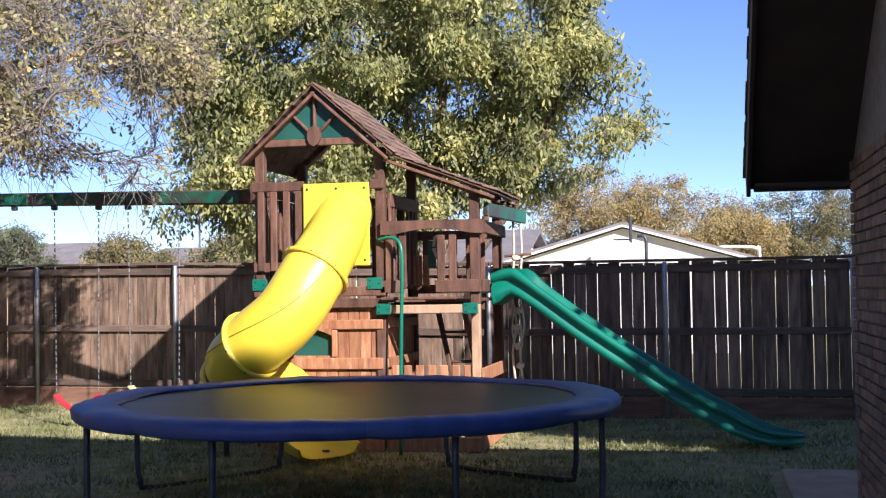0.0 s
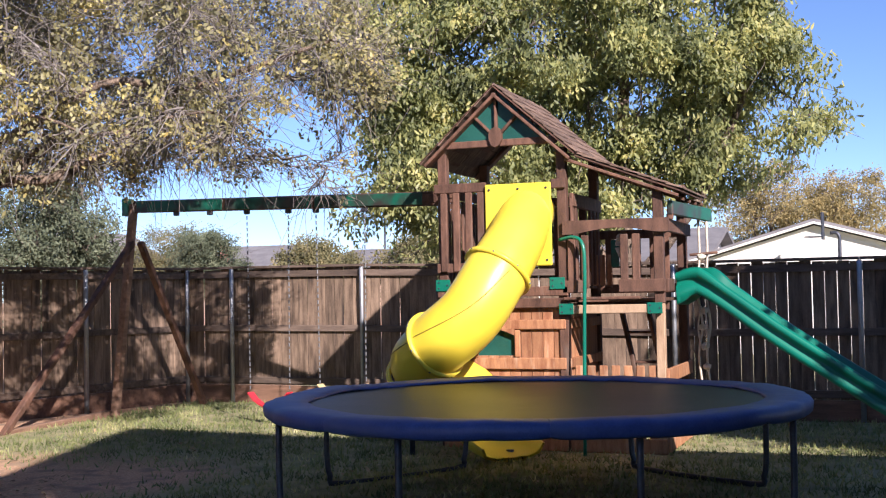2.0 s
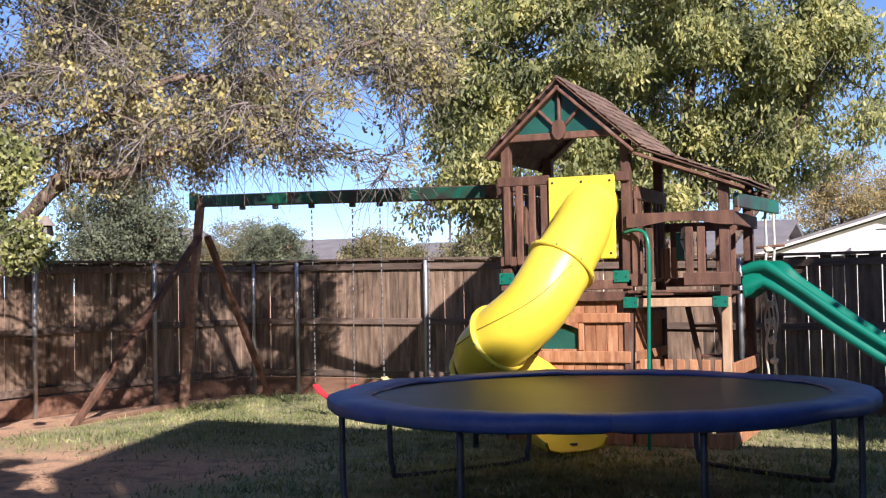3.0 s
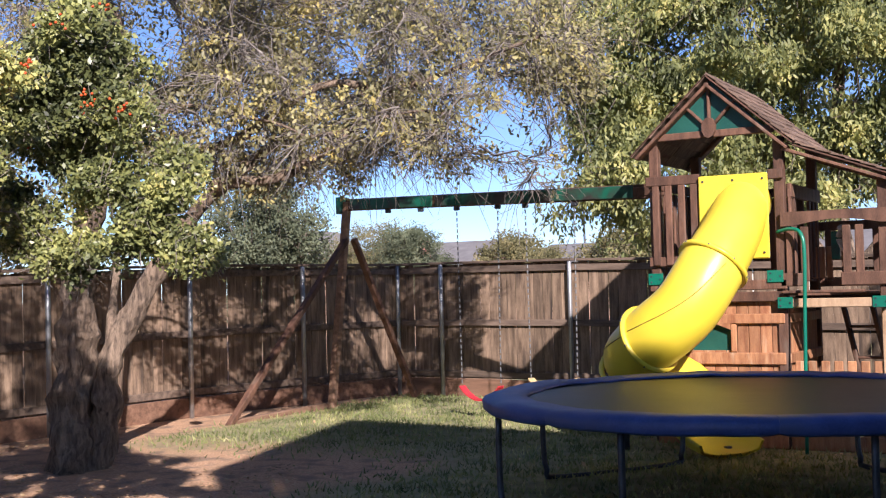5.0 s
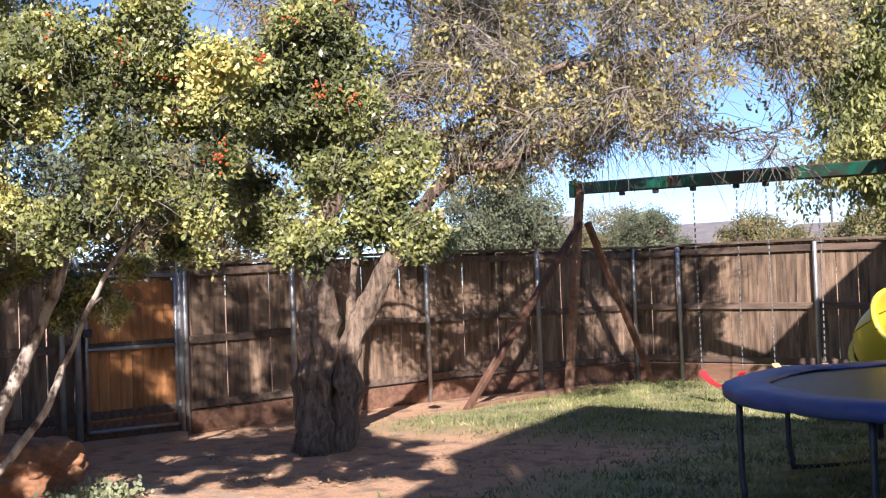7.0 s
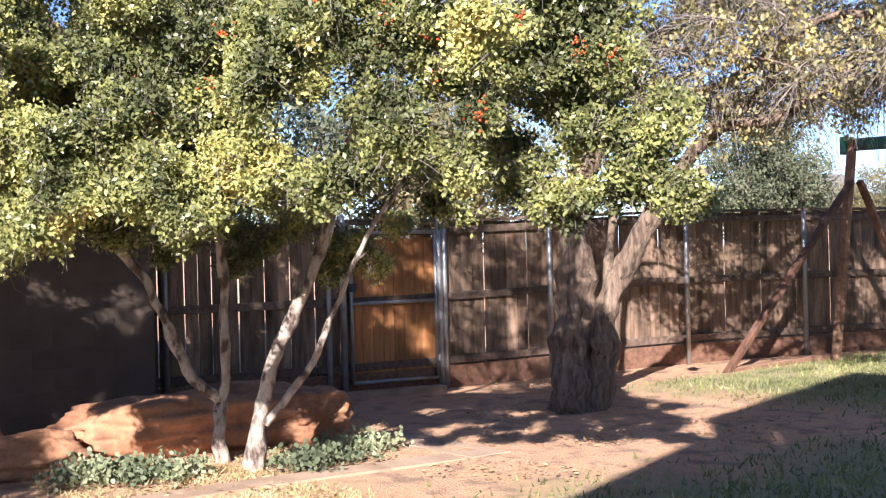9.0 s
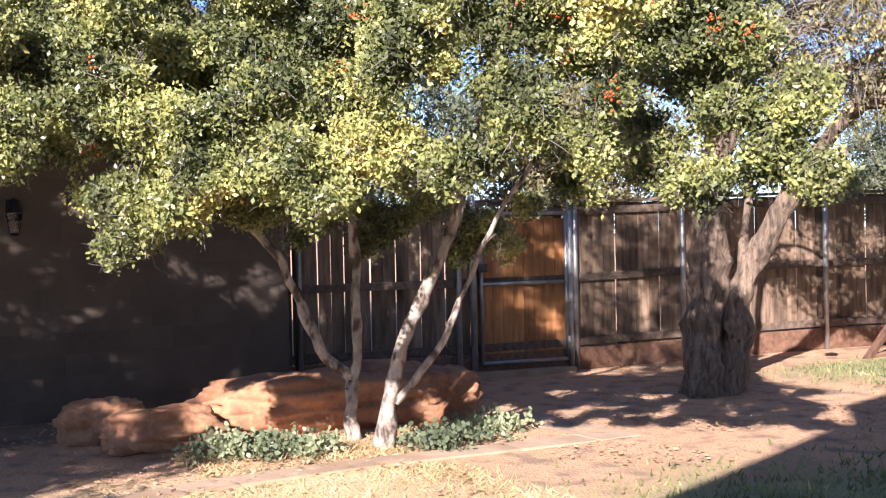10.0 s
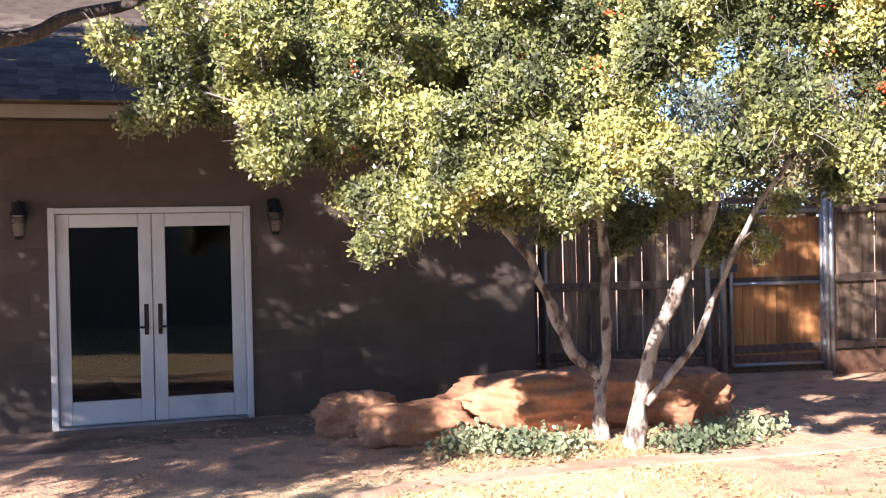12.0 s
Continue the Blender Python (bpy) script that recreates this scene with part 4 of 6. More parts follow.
def build_yellow_slide():
    s = thing("spiral_slide", "yellow plastic spiral tube slide fixed to the play tower", "slide")
    F = TY0 - 0.1
    bm = bmesh.new()
    box(bm, (-4.0, F - 0.03, 1.9), (-3.29, F, 2.757), bevel=0.012)
    part("mounting_plate", bm, YELLOW, s)
    for x in (-3.95, -3.64, -3.34):
        for z in (1.96, 2.7):
            bm = bmesh.new()
            bmesh.ops.create_cone(bm, cap_ends=True, segments=8, radius1=0.014, radius2=0.01, depth=0.012, matrix=Matrix.Translation((x, F - 0.035, z)) @ Matrix.Rotation(radians(90), 4, "X"))
            part("bolt", bm, DARK_STEEL, s)
    core = [(-3.56, F + 0.2, 2.5), (-3.57, F - 0.05, 2.36), (-3.61, F - 0.27, 2.14), (-3.73, F - 0.57, 1.8), (-3.93, F - 0.74, 1.43), (-4.2, F - 0.76, 1.2),
            (-4.48, F - 0.62, 1.03), (-4.6, F - 0.44, 0.9), (-4.46, F - 0.36, 0.74)]
    line = smooth_line(core, 8)
    cuts = [0, 23, 43, 56, len(line) - 1]
    R = 0.325
    for a, b in zip(cuts[:-1], cuts[1:]):
        seg = line[a:b + 1]
        # the first section widens from the tower down to its flange
        rad = [(0.255 + 0.06 * i / (len(seg) - 1)) if a == 0 else (R if a < cuts[2] else 0.29) for i in range(len(seg))]
        vs, fs = sweep(seg, rad, 28)
        vi, fi = sweep(seg, [r - 0.012 for r in rad], 28)
        k = len(vs)
        ob = raw("tube_section", vs + vi, fs + [(q[3] + k, q[2] + k, q[1] + k, q[0] + k) for q in fi], YELLOW, s, smooth=True)
    for c in cuts[1:-1]:
        t = (line[c + 1] - line[c - 1]).normalized()
        vs, fs = sweep([line[c] - t * 0.022, line[c] - t * 0.02, line[c] + t * 0.02, line[c] + t * 0.022], [R - 0.01, R + 0.036, R + 0.036, R - 0.01], 28)
        ring = raw("flange", vs, fs, YELLOW, s)
        ref = t.orthogonal().normalized()
        side = t.cross(ref)
        for k in range(8):
            an = 2 * math.pi * k / 8
            p = line[c] + (ref * math.cos(an) + side * math.sin(an)) * (R + 0.03)
            bm = bmesh.new()
            bmesh.ops.create_uvsphere(bm, u_segments=6, v_segments=4, radius=0.013, matrix=Matrix.Translation(p))
            part("bolt", bm, DARK_STEEL, ring)
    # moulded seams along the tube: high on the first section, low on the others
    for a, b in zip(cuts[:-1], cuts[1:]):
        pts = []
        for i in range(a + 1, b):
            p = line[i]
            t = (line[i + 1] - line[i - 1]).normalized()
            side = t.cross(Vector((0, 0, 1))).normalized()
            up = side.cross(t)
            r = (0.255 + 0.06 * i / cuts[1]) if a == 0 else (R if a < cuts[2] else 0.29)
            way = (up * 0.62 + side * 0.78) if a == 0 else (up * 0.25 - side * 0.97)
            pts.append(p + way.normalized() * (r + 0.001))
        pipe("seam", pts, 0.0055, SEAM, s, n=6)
    # open chute at the foot
    ch = smooth_line([(-4.5, F - 0.38, 0.84), (-4.2, F - 0.36, 0.72), (-4.0, F - 0.46, 0.4), (-3.75, F - 0.62, 0.22), (-3.5, F - 0.8, 0.15)], 5)
    vs, fs = [], []
    prof = [(-0.38, 0.32), (-0.35, 0.32), (-0.31, 0.1), (-0.19, 0.015), (0.0, 0.0), (0.19, 0.015), (0.31, 0.1), (0.35, 0.32), (0.38, 0.32), (0.33, 0.05), (0.19, -0.03), (0, -0.045), (-0.19, -0.03), (-0.33, 0.05)]
    m = len(prof)
    for i, p in enumerate(ch):
        t = (ch[min(i + 1, len(ch) - 1)] - ch[max(i - 1, 0)]).normalized()
        side = t.cross(Vector((0, 0, 1))).normalized()
        up = side.cross(t)
        shrink = 1 - 0.65 * i / (len(ch) - 1)
        for u, v in prof:
            vs.append(p + side * u + up * (v * shrink if v > 0 else v) - up * 0.1)
    for i in range(len(ch) - 1):
        for k in range(m):
            fs.append((i * m + k, i * m + (k + 1) % m, (i + 1) * m + (k + 1) % m, (i + 1) * m + k))
    raw("chute", vs, fs, YELLOW, s, smooth=False)
    pipe("support_post", [(-4.62, F - 0.62, 0.0), (-4.62, F - 0.62, 0.66)], 0.03, DARK_STEEL, s)
    pipe("foot_post", [(-3.6, F - 0.6, 0.0), (-3.6, F - 0.6, 0.1)], 0.04, DARK_STEEL, s)


build_yellow_slide()


def build_green_slide():
    s = thing("wave_slide", "green plastic straight slide running down from the play tower", "slide")
    line = smooth_line([(-2.13, 12.95, 1.64), (-1.95, 12.93, 1.64), (-1.75, 12.9, 1.54), (-1.2, 12.85, 1.14), (-0.6, 12.8, 0.74), (-0.05, 12.74, 0.39), (0.35, 12.7, 0.2), (0.65, 12.66, 0.11), (0.98, 12.64, 0.1)], 9)
    prof = [(-0.27, 0.13), (-0.24, 0.15), (-0.2, 0.14), (-0.19, 0.04), (-0.12, 0.0), (0.12, 0.0), (0.19, 0.04), (0.2, 0.14), (0.24, 0.15), (0.27, 0.13), (0.27, 0.085), (0.225, 0.075), (0.225, 0.035), (0.265, 0.025), (0.255, -0.045), (0.2, -0.05), (-0.2, -0.05), (-0.255, -0.045), (-0.265, 0.025), (-0.225, 0.035), (-0.225, 0.075), (-0.27, 0.085)]
    m, n = len(prof), len(line)
    vs, fs = [], []
    for i, p in enumerate(line):
        t = (line[min(i + 1, n - 1)] - line[max(i - 1, 0)]).normalized()
        side = t.cross(Vector((0, 0, 1))).normalized()
        up = side.cross(t)
        u = i / (n - 1)
        tall = 1.15 - 0.75 * max(0, (u - 0.7) / 0.3) + 0.4 * max(0, 1 - abs(u - 0.14) / 0.12)
        deep = 1 + 2.4 * max(0, 1 - u / 0.16)
        for a, b in prof:
            vs.append(p + side * a * (1 - 0.7 * max(0, (u - 0.9) / 0.1) ** 1.5) + up * (b * tall if b > 0 else b * deep))
    for i in range(n - 1):
        for k in range(m):
            fs.append((i * m + k, i * m + (k + 1) % m, (i + 1) * m + (k + 1) % m, (i + 1) * m + k))
    raw("slide_bed", vs, fs, GREEN, s)
    bm = bmesh.new()
    box(bm, (-2.15, 12.69, 1.5), (-2.11, 13.21, 1.68), bevel=0.01)
    part("top_lip", bm, GREEN, s)
    for x, z in ((0.6, 0.07),):
        timber("foot_block", (x, 12.68, 0.0), (x, 12.68, z), 0.1, 0.28, PLAY_PALE, s, "pale wooden block", up=(0, 1, 0))


build_green_slide()


def build_rope_ladder():
    r = thing("rope_ladder", "knotted pale rope ladder hanging from the tower arm", "rope ladder")
    for x, y in ((-2.0, 13.25), (-1.92, 13.28)):
        pipe("rope", smooth_line([(x, y, 2.38), (x + 0.005, y, 2.0), (x - 0.02, y - 0.02, 1.6), (x + 0.02, y, 1.25), (x - 0.02, y - 0.03, 0.95), (x, y, 0.62)]), 0.013, ROPE, r)
    for z in (1.98, 1.4, 1.22, 1.02, 0.8):
        bm = bmesh.new()
        bmesh.ops.create_icosphere(bm, subdivisions=1, radius=0.048, matrix=Matrix.Translation((-1.96 + 0.02 * math.sin(z * 9), 13.25, z)) @ Matrix.Diagonal((1.1, 0.8, 0.9, 1)))
        part("knot", bm, ROPE, r)
    pipe("rope_loop", smooth_line([(-1.99, 13.23, 1.45), (-2.02, 13.2, 1.2), (-1.97, 13.2, 0.98), (-1.92, 13.2, 1.15), (-1.95, 13.23, 1.42)]), 0.009, ROPE, r)
    timber("rung", (-2.1, 13.25, 2.0), (-1.8, 13.25, 2.02), 0.03, 0.03, PLAY_DARK, r)
    timber("rung", (-2.08, 13.25, 0.6), (-1.82, 13.25, 0.6), 0.05, 0.09, DARK_STEEL, r)


build_rope_ladder()


def build_rope_bundle():
    r = thing("rope_bundle", "pale knotted rope bundle tied inside the play tower", "rope")
    x, y, z = -2.76, 12.9, 2.09
    for i in range(4):
        w, d = 0.022 + 0.01 * i, 0.02 * i
        loop = [(x - w, y - d, z + 0.02), (x - 0.02, y - d, z + 0.1), (x + w, y - d, z + 0.03), (x + w * 1.3, y - d, z - 0.06), (x + 0.01, y - d, z - 0.1 - 0.01 * i), (x - w, y - d, z)]
        pipe("rope_loop", smooth_line(loop, 5), 0.014, ROPE, r)
    bm = bmesh.new()
    bmesh.ops.create_icosphere(bm, subdivisions=2, radius=0.05, matrix=Matrix.Translation((x, y - 0.03, z + 0.11)) @ Matrix.Diagonal((1.2, 0.8, 0.8, 1)))
    part("knot", bm, ROPE, r)
    pipe("tie", [(x, y - 0.03, z + 0.1), (x - 0.02, y, 2.24)], 0.008, ROPE, r, n=6)
    return r


build_rope_bundle()


# ---- swing set ----
def build_swing_frame():
    f = thing("swing_set", "wooden A-frame swing beam with a green painted top", "swing frame")
    A, B = Vector((-9.5, 13.72, 2.86)), Vector((-4.6, 12.5, 2.68))
    timber("beam", A, B, 0.07, 0.16, PLAY_DARK, f)
    way = (B - A).normalized()
    side = Vector((way.y, -way.x, 0))
    for u0, u1 in ((0.02, 0.33), (0.34, 0.62), (0.63, 0.94)):
        a, b = A + way * (5.05 * u0) + side * 0.042, A + way * (5.05 * u1) + side * 0.042
        timber("green_board", a, b, 0.018, 0.14, GREEN_PAINT, f, "green painted beam face")
    timber("beam_block", B - way * 0.35, B + way * 0.05, 0.09, 0.1, PLAY_DARK, f)
    ap = A + Vector((0.0, 0, -0.02))
    # redder wood than the legs, with sunlight on the post put into it
    timber("end_post", (-9.68, 13.5, 0.03), ap + Vector((0, 0, 0.06)), 0.095, 0.095, TIMBER, f, "reddish end post, coloured as sunlit", up=(0, 1, 0))
    timber("leg", (-9.42, 15.3, 0.06), ap + Vector((0.06, 0.05, -0.45)), 0.075, 0.085, PLAY_DARK, f, up=(1, 0, 0))
    timber("leg", (-9.74, 11.4, 0.05), ap + Vector((0.0, -0.04, -0.45)), 0.075, 0.085, PLAY_DARK, f, up=(1, 0, 0))
    timber("cap_block", ap + Vector((-0.09, 0, -0.1)), ap + Vector((-0.09, 0, 0.13)), 0.1, 0.16, GREEN_PAINT, f, up=(0, 1, 0))
    for u in (0.16, 0.28, 0.406, 0.541, 0.627, 0.772):
        p = A + way * (5.05 * u)
        bm = bmesh.new()
        box(bm, (p.x - 0.035, p.y - 0.03, p.z - 0.13), (p.x + 0.035, p.y + 0.03, p.z - 0.07), bevel=0.01)
        part("hanger", bm, DARK_STEEL, f)

    def chain(p, q, parent):
        bm = bmesh.new()
        p, q = Vector(p), Vector(q)
        n = int((p - q).length / 0.036)
        for i in range(n):
            c = p.lerp(q, (i + 0.5) / n)
            m = Matrix.Translation(c) @ Matrix.Rotation(radians(90 * (i % 2) + 35), 4, "Z")
            v = [m @ Vector((s * 0.013, d * 0.006, z)) for s in (-1, 1) for d in (-1, 1) for z in (-0.023, 0.023)]
            for s in (0, 4):
                w = [bm.verts.new(v[s + k]) for k in (0, 1, 3, 2)]
                bm.faces.new(w)
            ends = [m @ Vector((a * 0.015, b * 0.006, z)) for z in (-0.022, 0.022) for a, b in ((-1, -1), (1, -1), (1, 1), (-1, 1))]
            for s in (0, 4):
                bm.faces.new([bm.verts.new(e) for e in ends[s:s + 4]])
        return part("chain", bm, CHAIN, parent)

    def swing(u0, u1, zs, mat, label, tilt=0.0):
        s = thing("swing", label, "swing", group="swings on the beam")
        p, q = A + way * (5.05 * u0) - Vector((0, 0, 0.12)), A + way * (5.05 * u1) - Vector((0, 0, 0.12))
        a, b = p.lerp(q, 0.03), p.lerp(q, 0.97)
        a, b = Vector((a.x, a.y, zs)), Vector((b.x, b.y, zs + tilt))
        chain(p, a, s)
        chain(q, b, s)
        bm = bmesh.new()
        n = 8
        rows = []
        for i in range(n + 1):
            t = i / n
            c = a.lerp(b, t) - Vector((0, 0, 0.17 * math.sin(math.pi * t) ** 0.8))
            rows.append([bm.verts.new(c + side * w + Vector((0, 0, h))) for w, h in ((-0.055, 0), (0.055, 0), (0.055, -0.018), (-0.055, -0.018))])
        for r0, r1 in zip(rows[:-1], rows[1:]):
            for k in range(4):
                bm.faces.new((r0[k], r0[(k + 1) % 4], r1[(k + 1) % 4], r1[k]))
        bm.faces.new(rows[0])
        bm.faces.new(rows[-1][::-1])
        bmesh.ops.recalc_face_normals(bm, faces=bm.faces[:])
        part("seat", bm, mat, s)

    swing(0.406, 0.541, 0.47, RED_PLASTIC, "red plastic belt swing on steel chains", 0.02)
    swing(0.627, 0.772, 0.6, CREAM_PLASTIC, "cream belt swing on steel chains", 0.02)


build_swing_frame()


# ---- trampoline ----
def build_trampoline():
    cx, cy, H = -2.66, 9.1, 0.83
    t = thing("trampoline", "round black trampoline with a blue padded rim on steel legs", "trampoline", (cx, cy, 0))
    back = math.atan2(cy, cx) + math.pi     # towards the house

    def ring(name, prof, mat, a0, a1, n, wob=0.0, label=""):
        vs, fs = [], []
        m = len(prof)
        for i in range(n + 1):
            a = a0 + (a1 - a0) * i / n
            w = wob * (noise.noise(Vector((math.cos(a) * 3, math.sin(a) * 3, 1))) + 0.6 * noise.noise(Vector((math.cos(a) * 11, math.sin(a) * 11, 5))))
            e = max(0.0, math.sin(math.pi * i / n)) ** 0.3 if wob else 1
            for r, z in prof:
                vs.append(((r + w) * math.cos(a), (r + w) * math.sin(a), H + z * (0.8 + 0.2 * e) + w * 0.6))
        for i in range(n):
            for k in range(m):
                fs.append((i * m + k, i * m + (k + 1) % m, (i + 1) * m + (k + 1) % m, (i + 1) * m + k))
        return raw(name, vs, fs, mat, t, label, smooth=True)

    bm = bmesh.new()
    bmesh.ops.create_circle(bm, cap_ends=True, segments=64, radius=1.75)
    r = bmesh.ops.extrude_face_region(bm, geom=bm.faces[:])
    bmesh.ops.translate(bm, vec=(0, 0, -0.008), verts=[v for v in r["geom"] if isinstance(v, bmesh.types.BMVert)])
    bmesh.ops.translate(bm, vec=(0, 0, H - 0.01), verts=bm.verts[:])
    bmesh.ops.recalc_face_normals(bm, faces=bm.faces[:])
    part("jumping_mat", bm, MAT_BLACK, t, "black woven jumping mat")
    pad = [(1.72, -0.004), (1.735, 0.014), (1.82, 0.022), (1.95, 0.026), (2.045, 0.015), (2.068, -0.015), (2.06, -0.08), (2.04, -0.095), (2.03, -0.03), (1.9, -0.008), (1.75, -0.012)]
    for i in range(8):
        a = 2 * math.pi * i / 8 + 0.33
        ring("pad", pad, PAD_BLUE, a + 0.0005, a + 2 * math.pi / 8 - 0.0005, 26, 0.02)
    tube = [(1.98 + 0.025 * math.cos(k * math.pi / 4), -0.05 + 0.025 * math.sin(k * math.pi / 4)) for k in range(8)]
    ring("frame_ring", tube, DARK_STEEL, 0, 2 * math.pi, 64)
    for k in range(72):
        a = 2 * math.pi * k / 72
        pipe("spring", [(1.74 * math.cos(a), 1.74 * math.sin(a), H - 0.018), (1.96 * math.cos(a), 1.96 * math.sin(a), H - 0.03)], 0.008, CHAIN, t, n=5)
    for u0, u1 in ((26, 71), (116, 161), (206, 251), (296, 341)):
        g = []
        for u in (u0, u1):
            a = back - radians(u)
            g.append(Vector((1.98 * math.cos(a), 1.98 * math.sin(a), 0)))
        p, q = g
        leg = [p + Vector((0, 0, H - 0.07)), p + Vector((0, 0, 0.3)), p.lerp(q, 0.02) + Vector((0, 0, 0.1)), p.lerp(q, 0.1) + Vector((0, 0, 0.025)),
               q.lerp(p, 0.1) + Vector((0, 0, 0.025)), q.lerp(p, 0.02) + Vector((0, 0, 0.1)), q + Vector((0, 0, 0.3)), q + Vector((0, 0, H - 0.07))]
        pipe("leg", smooth_line(leg, 3), 0.024, DARK_STEEL, t, n=10)


build_trampoline()


# ---- trees ----
SPRIG = 10      # leaves to a sprig


def leaves(rng, centres, radii, counts, size, droop=0.4, ratio=0.45, flat=0.75, shell=0.45, small=False):
    """Arrays of folded leaf quads scattered in clumps."""
    sprigs = np.maximum(1, np.asarray(counts) // SPRIG)
    c = np.repeat(centres, sprigs, axis=0)
    r = np.repeat(radii, sprigs)[:, None]
    off = rng.normal(size=(len(c), 3))
    off /= np.linalg.norm(off, axis=1)[:, None]
    off *= (rng.random((len(c), 1)) ** shell) * np.array([1, 1, flat])
    p = np.repeat(c + off * r, SPRIG, axis=0)
    n = len(p)
    p = p + rng.normal(size=(n, 3)) * size * 0.95
    a = rng.normal(size=(n, 3)) + np.array([0, 0, -droop])
    a /= np.linalg.norm(a, axis=1)[:, None]
    b = np.cross(a, rng.normal(size=(n, 3)) * 0.75 - np.array(SUN_WAY[:]))     # blades faced to the sun to brighten the crown
    b /= np.linalg.norm(b, axis=1)[:, None] + 1e-9
    s = (size * (0.6 + 0.8 * rng.random((n, 1))))
    nrm = np.cross(a, b)
    w = b * s * ratio * 0.5
    if small:
        v = np.stack([p, p + a * s * 0.55 + w, p + a * s - nrm * s * 0.1, p + a * s * 0.5 - w + nrm * s * 0.08], axis=1)
        return v.reshape(-1, 3), np.arange(4 * n).reshape(-1, 4), p
    v = np.stack([p, p + a * s * 0.3 + w * 0.75 + nrm * s * 0.04, p + a * s * 0.72 + w + nrm * s * 0.06, p + a * s,
                  p + a * s * 0.72 - w + nrm * s * 0.06, p + a * s * 0.3 - w * 0.75 + nrm * s * 0.04], axis=1)
    return v.reshape(-1, 3), np.arange(6 * n).reshape(-1, 6), p


def clump_points(rng, blobs, count, gap, floor_z=0.3, even=1.0, lobes=0.0, clear=(), cut=0.03):
    """Points spread through ellipsoids (centre, semi-axes, yaw), thicker towards their outside."""
    pts = []
    vol = np.array([b[1][0] * b[1][1] * b[1][2] for b in blobs]) ** even
    tries = 0
    while len(pts) < count and tries < count * 60:
        tries += 1
        c, s, yaw = blobs[rng.choice(len(blobs), p=vol / vol.sum())]
        d = rng.normal(size=3)
        d /= np.linalg.norm(d)
        d *= rng.random() ** 0.42
        q = np.array([d[0] * s[0], d[1] * s[1], d[2] * s[2]])
        q = np.array([q[0] * math.cos(yaw) - q[1] * math.sin(yaw), q[0] * math.sin(yaw) + q[1] * math.cos(yaw), q[2]]) + np.array(c)
        if q[2] < floor_z:
            continue
        if lobes and q[2] > 2.75 and noise.noise(Vector(q) * lobes + Vector((3.1, 7.7, 1.3))) < cut:
            continue
        # gap cut along the sun's ray so that light reaches point e
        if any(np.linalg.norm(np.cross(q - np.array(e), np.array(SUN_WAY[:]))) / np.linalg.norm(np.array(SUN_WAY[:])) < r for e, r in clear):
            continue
        if pts and np.min(np.linalg.norm(np.array(pts) - q, axis=1)) < gap:
            continue
        pts.append(q)
    return np.array(pts)


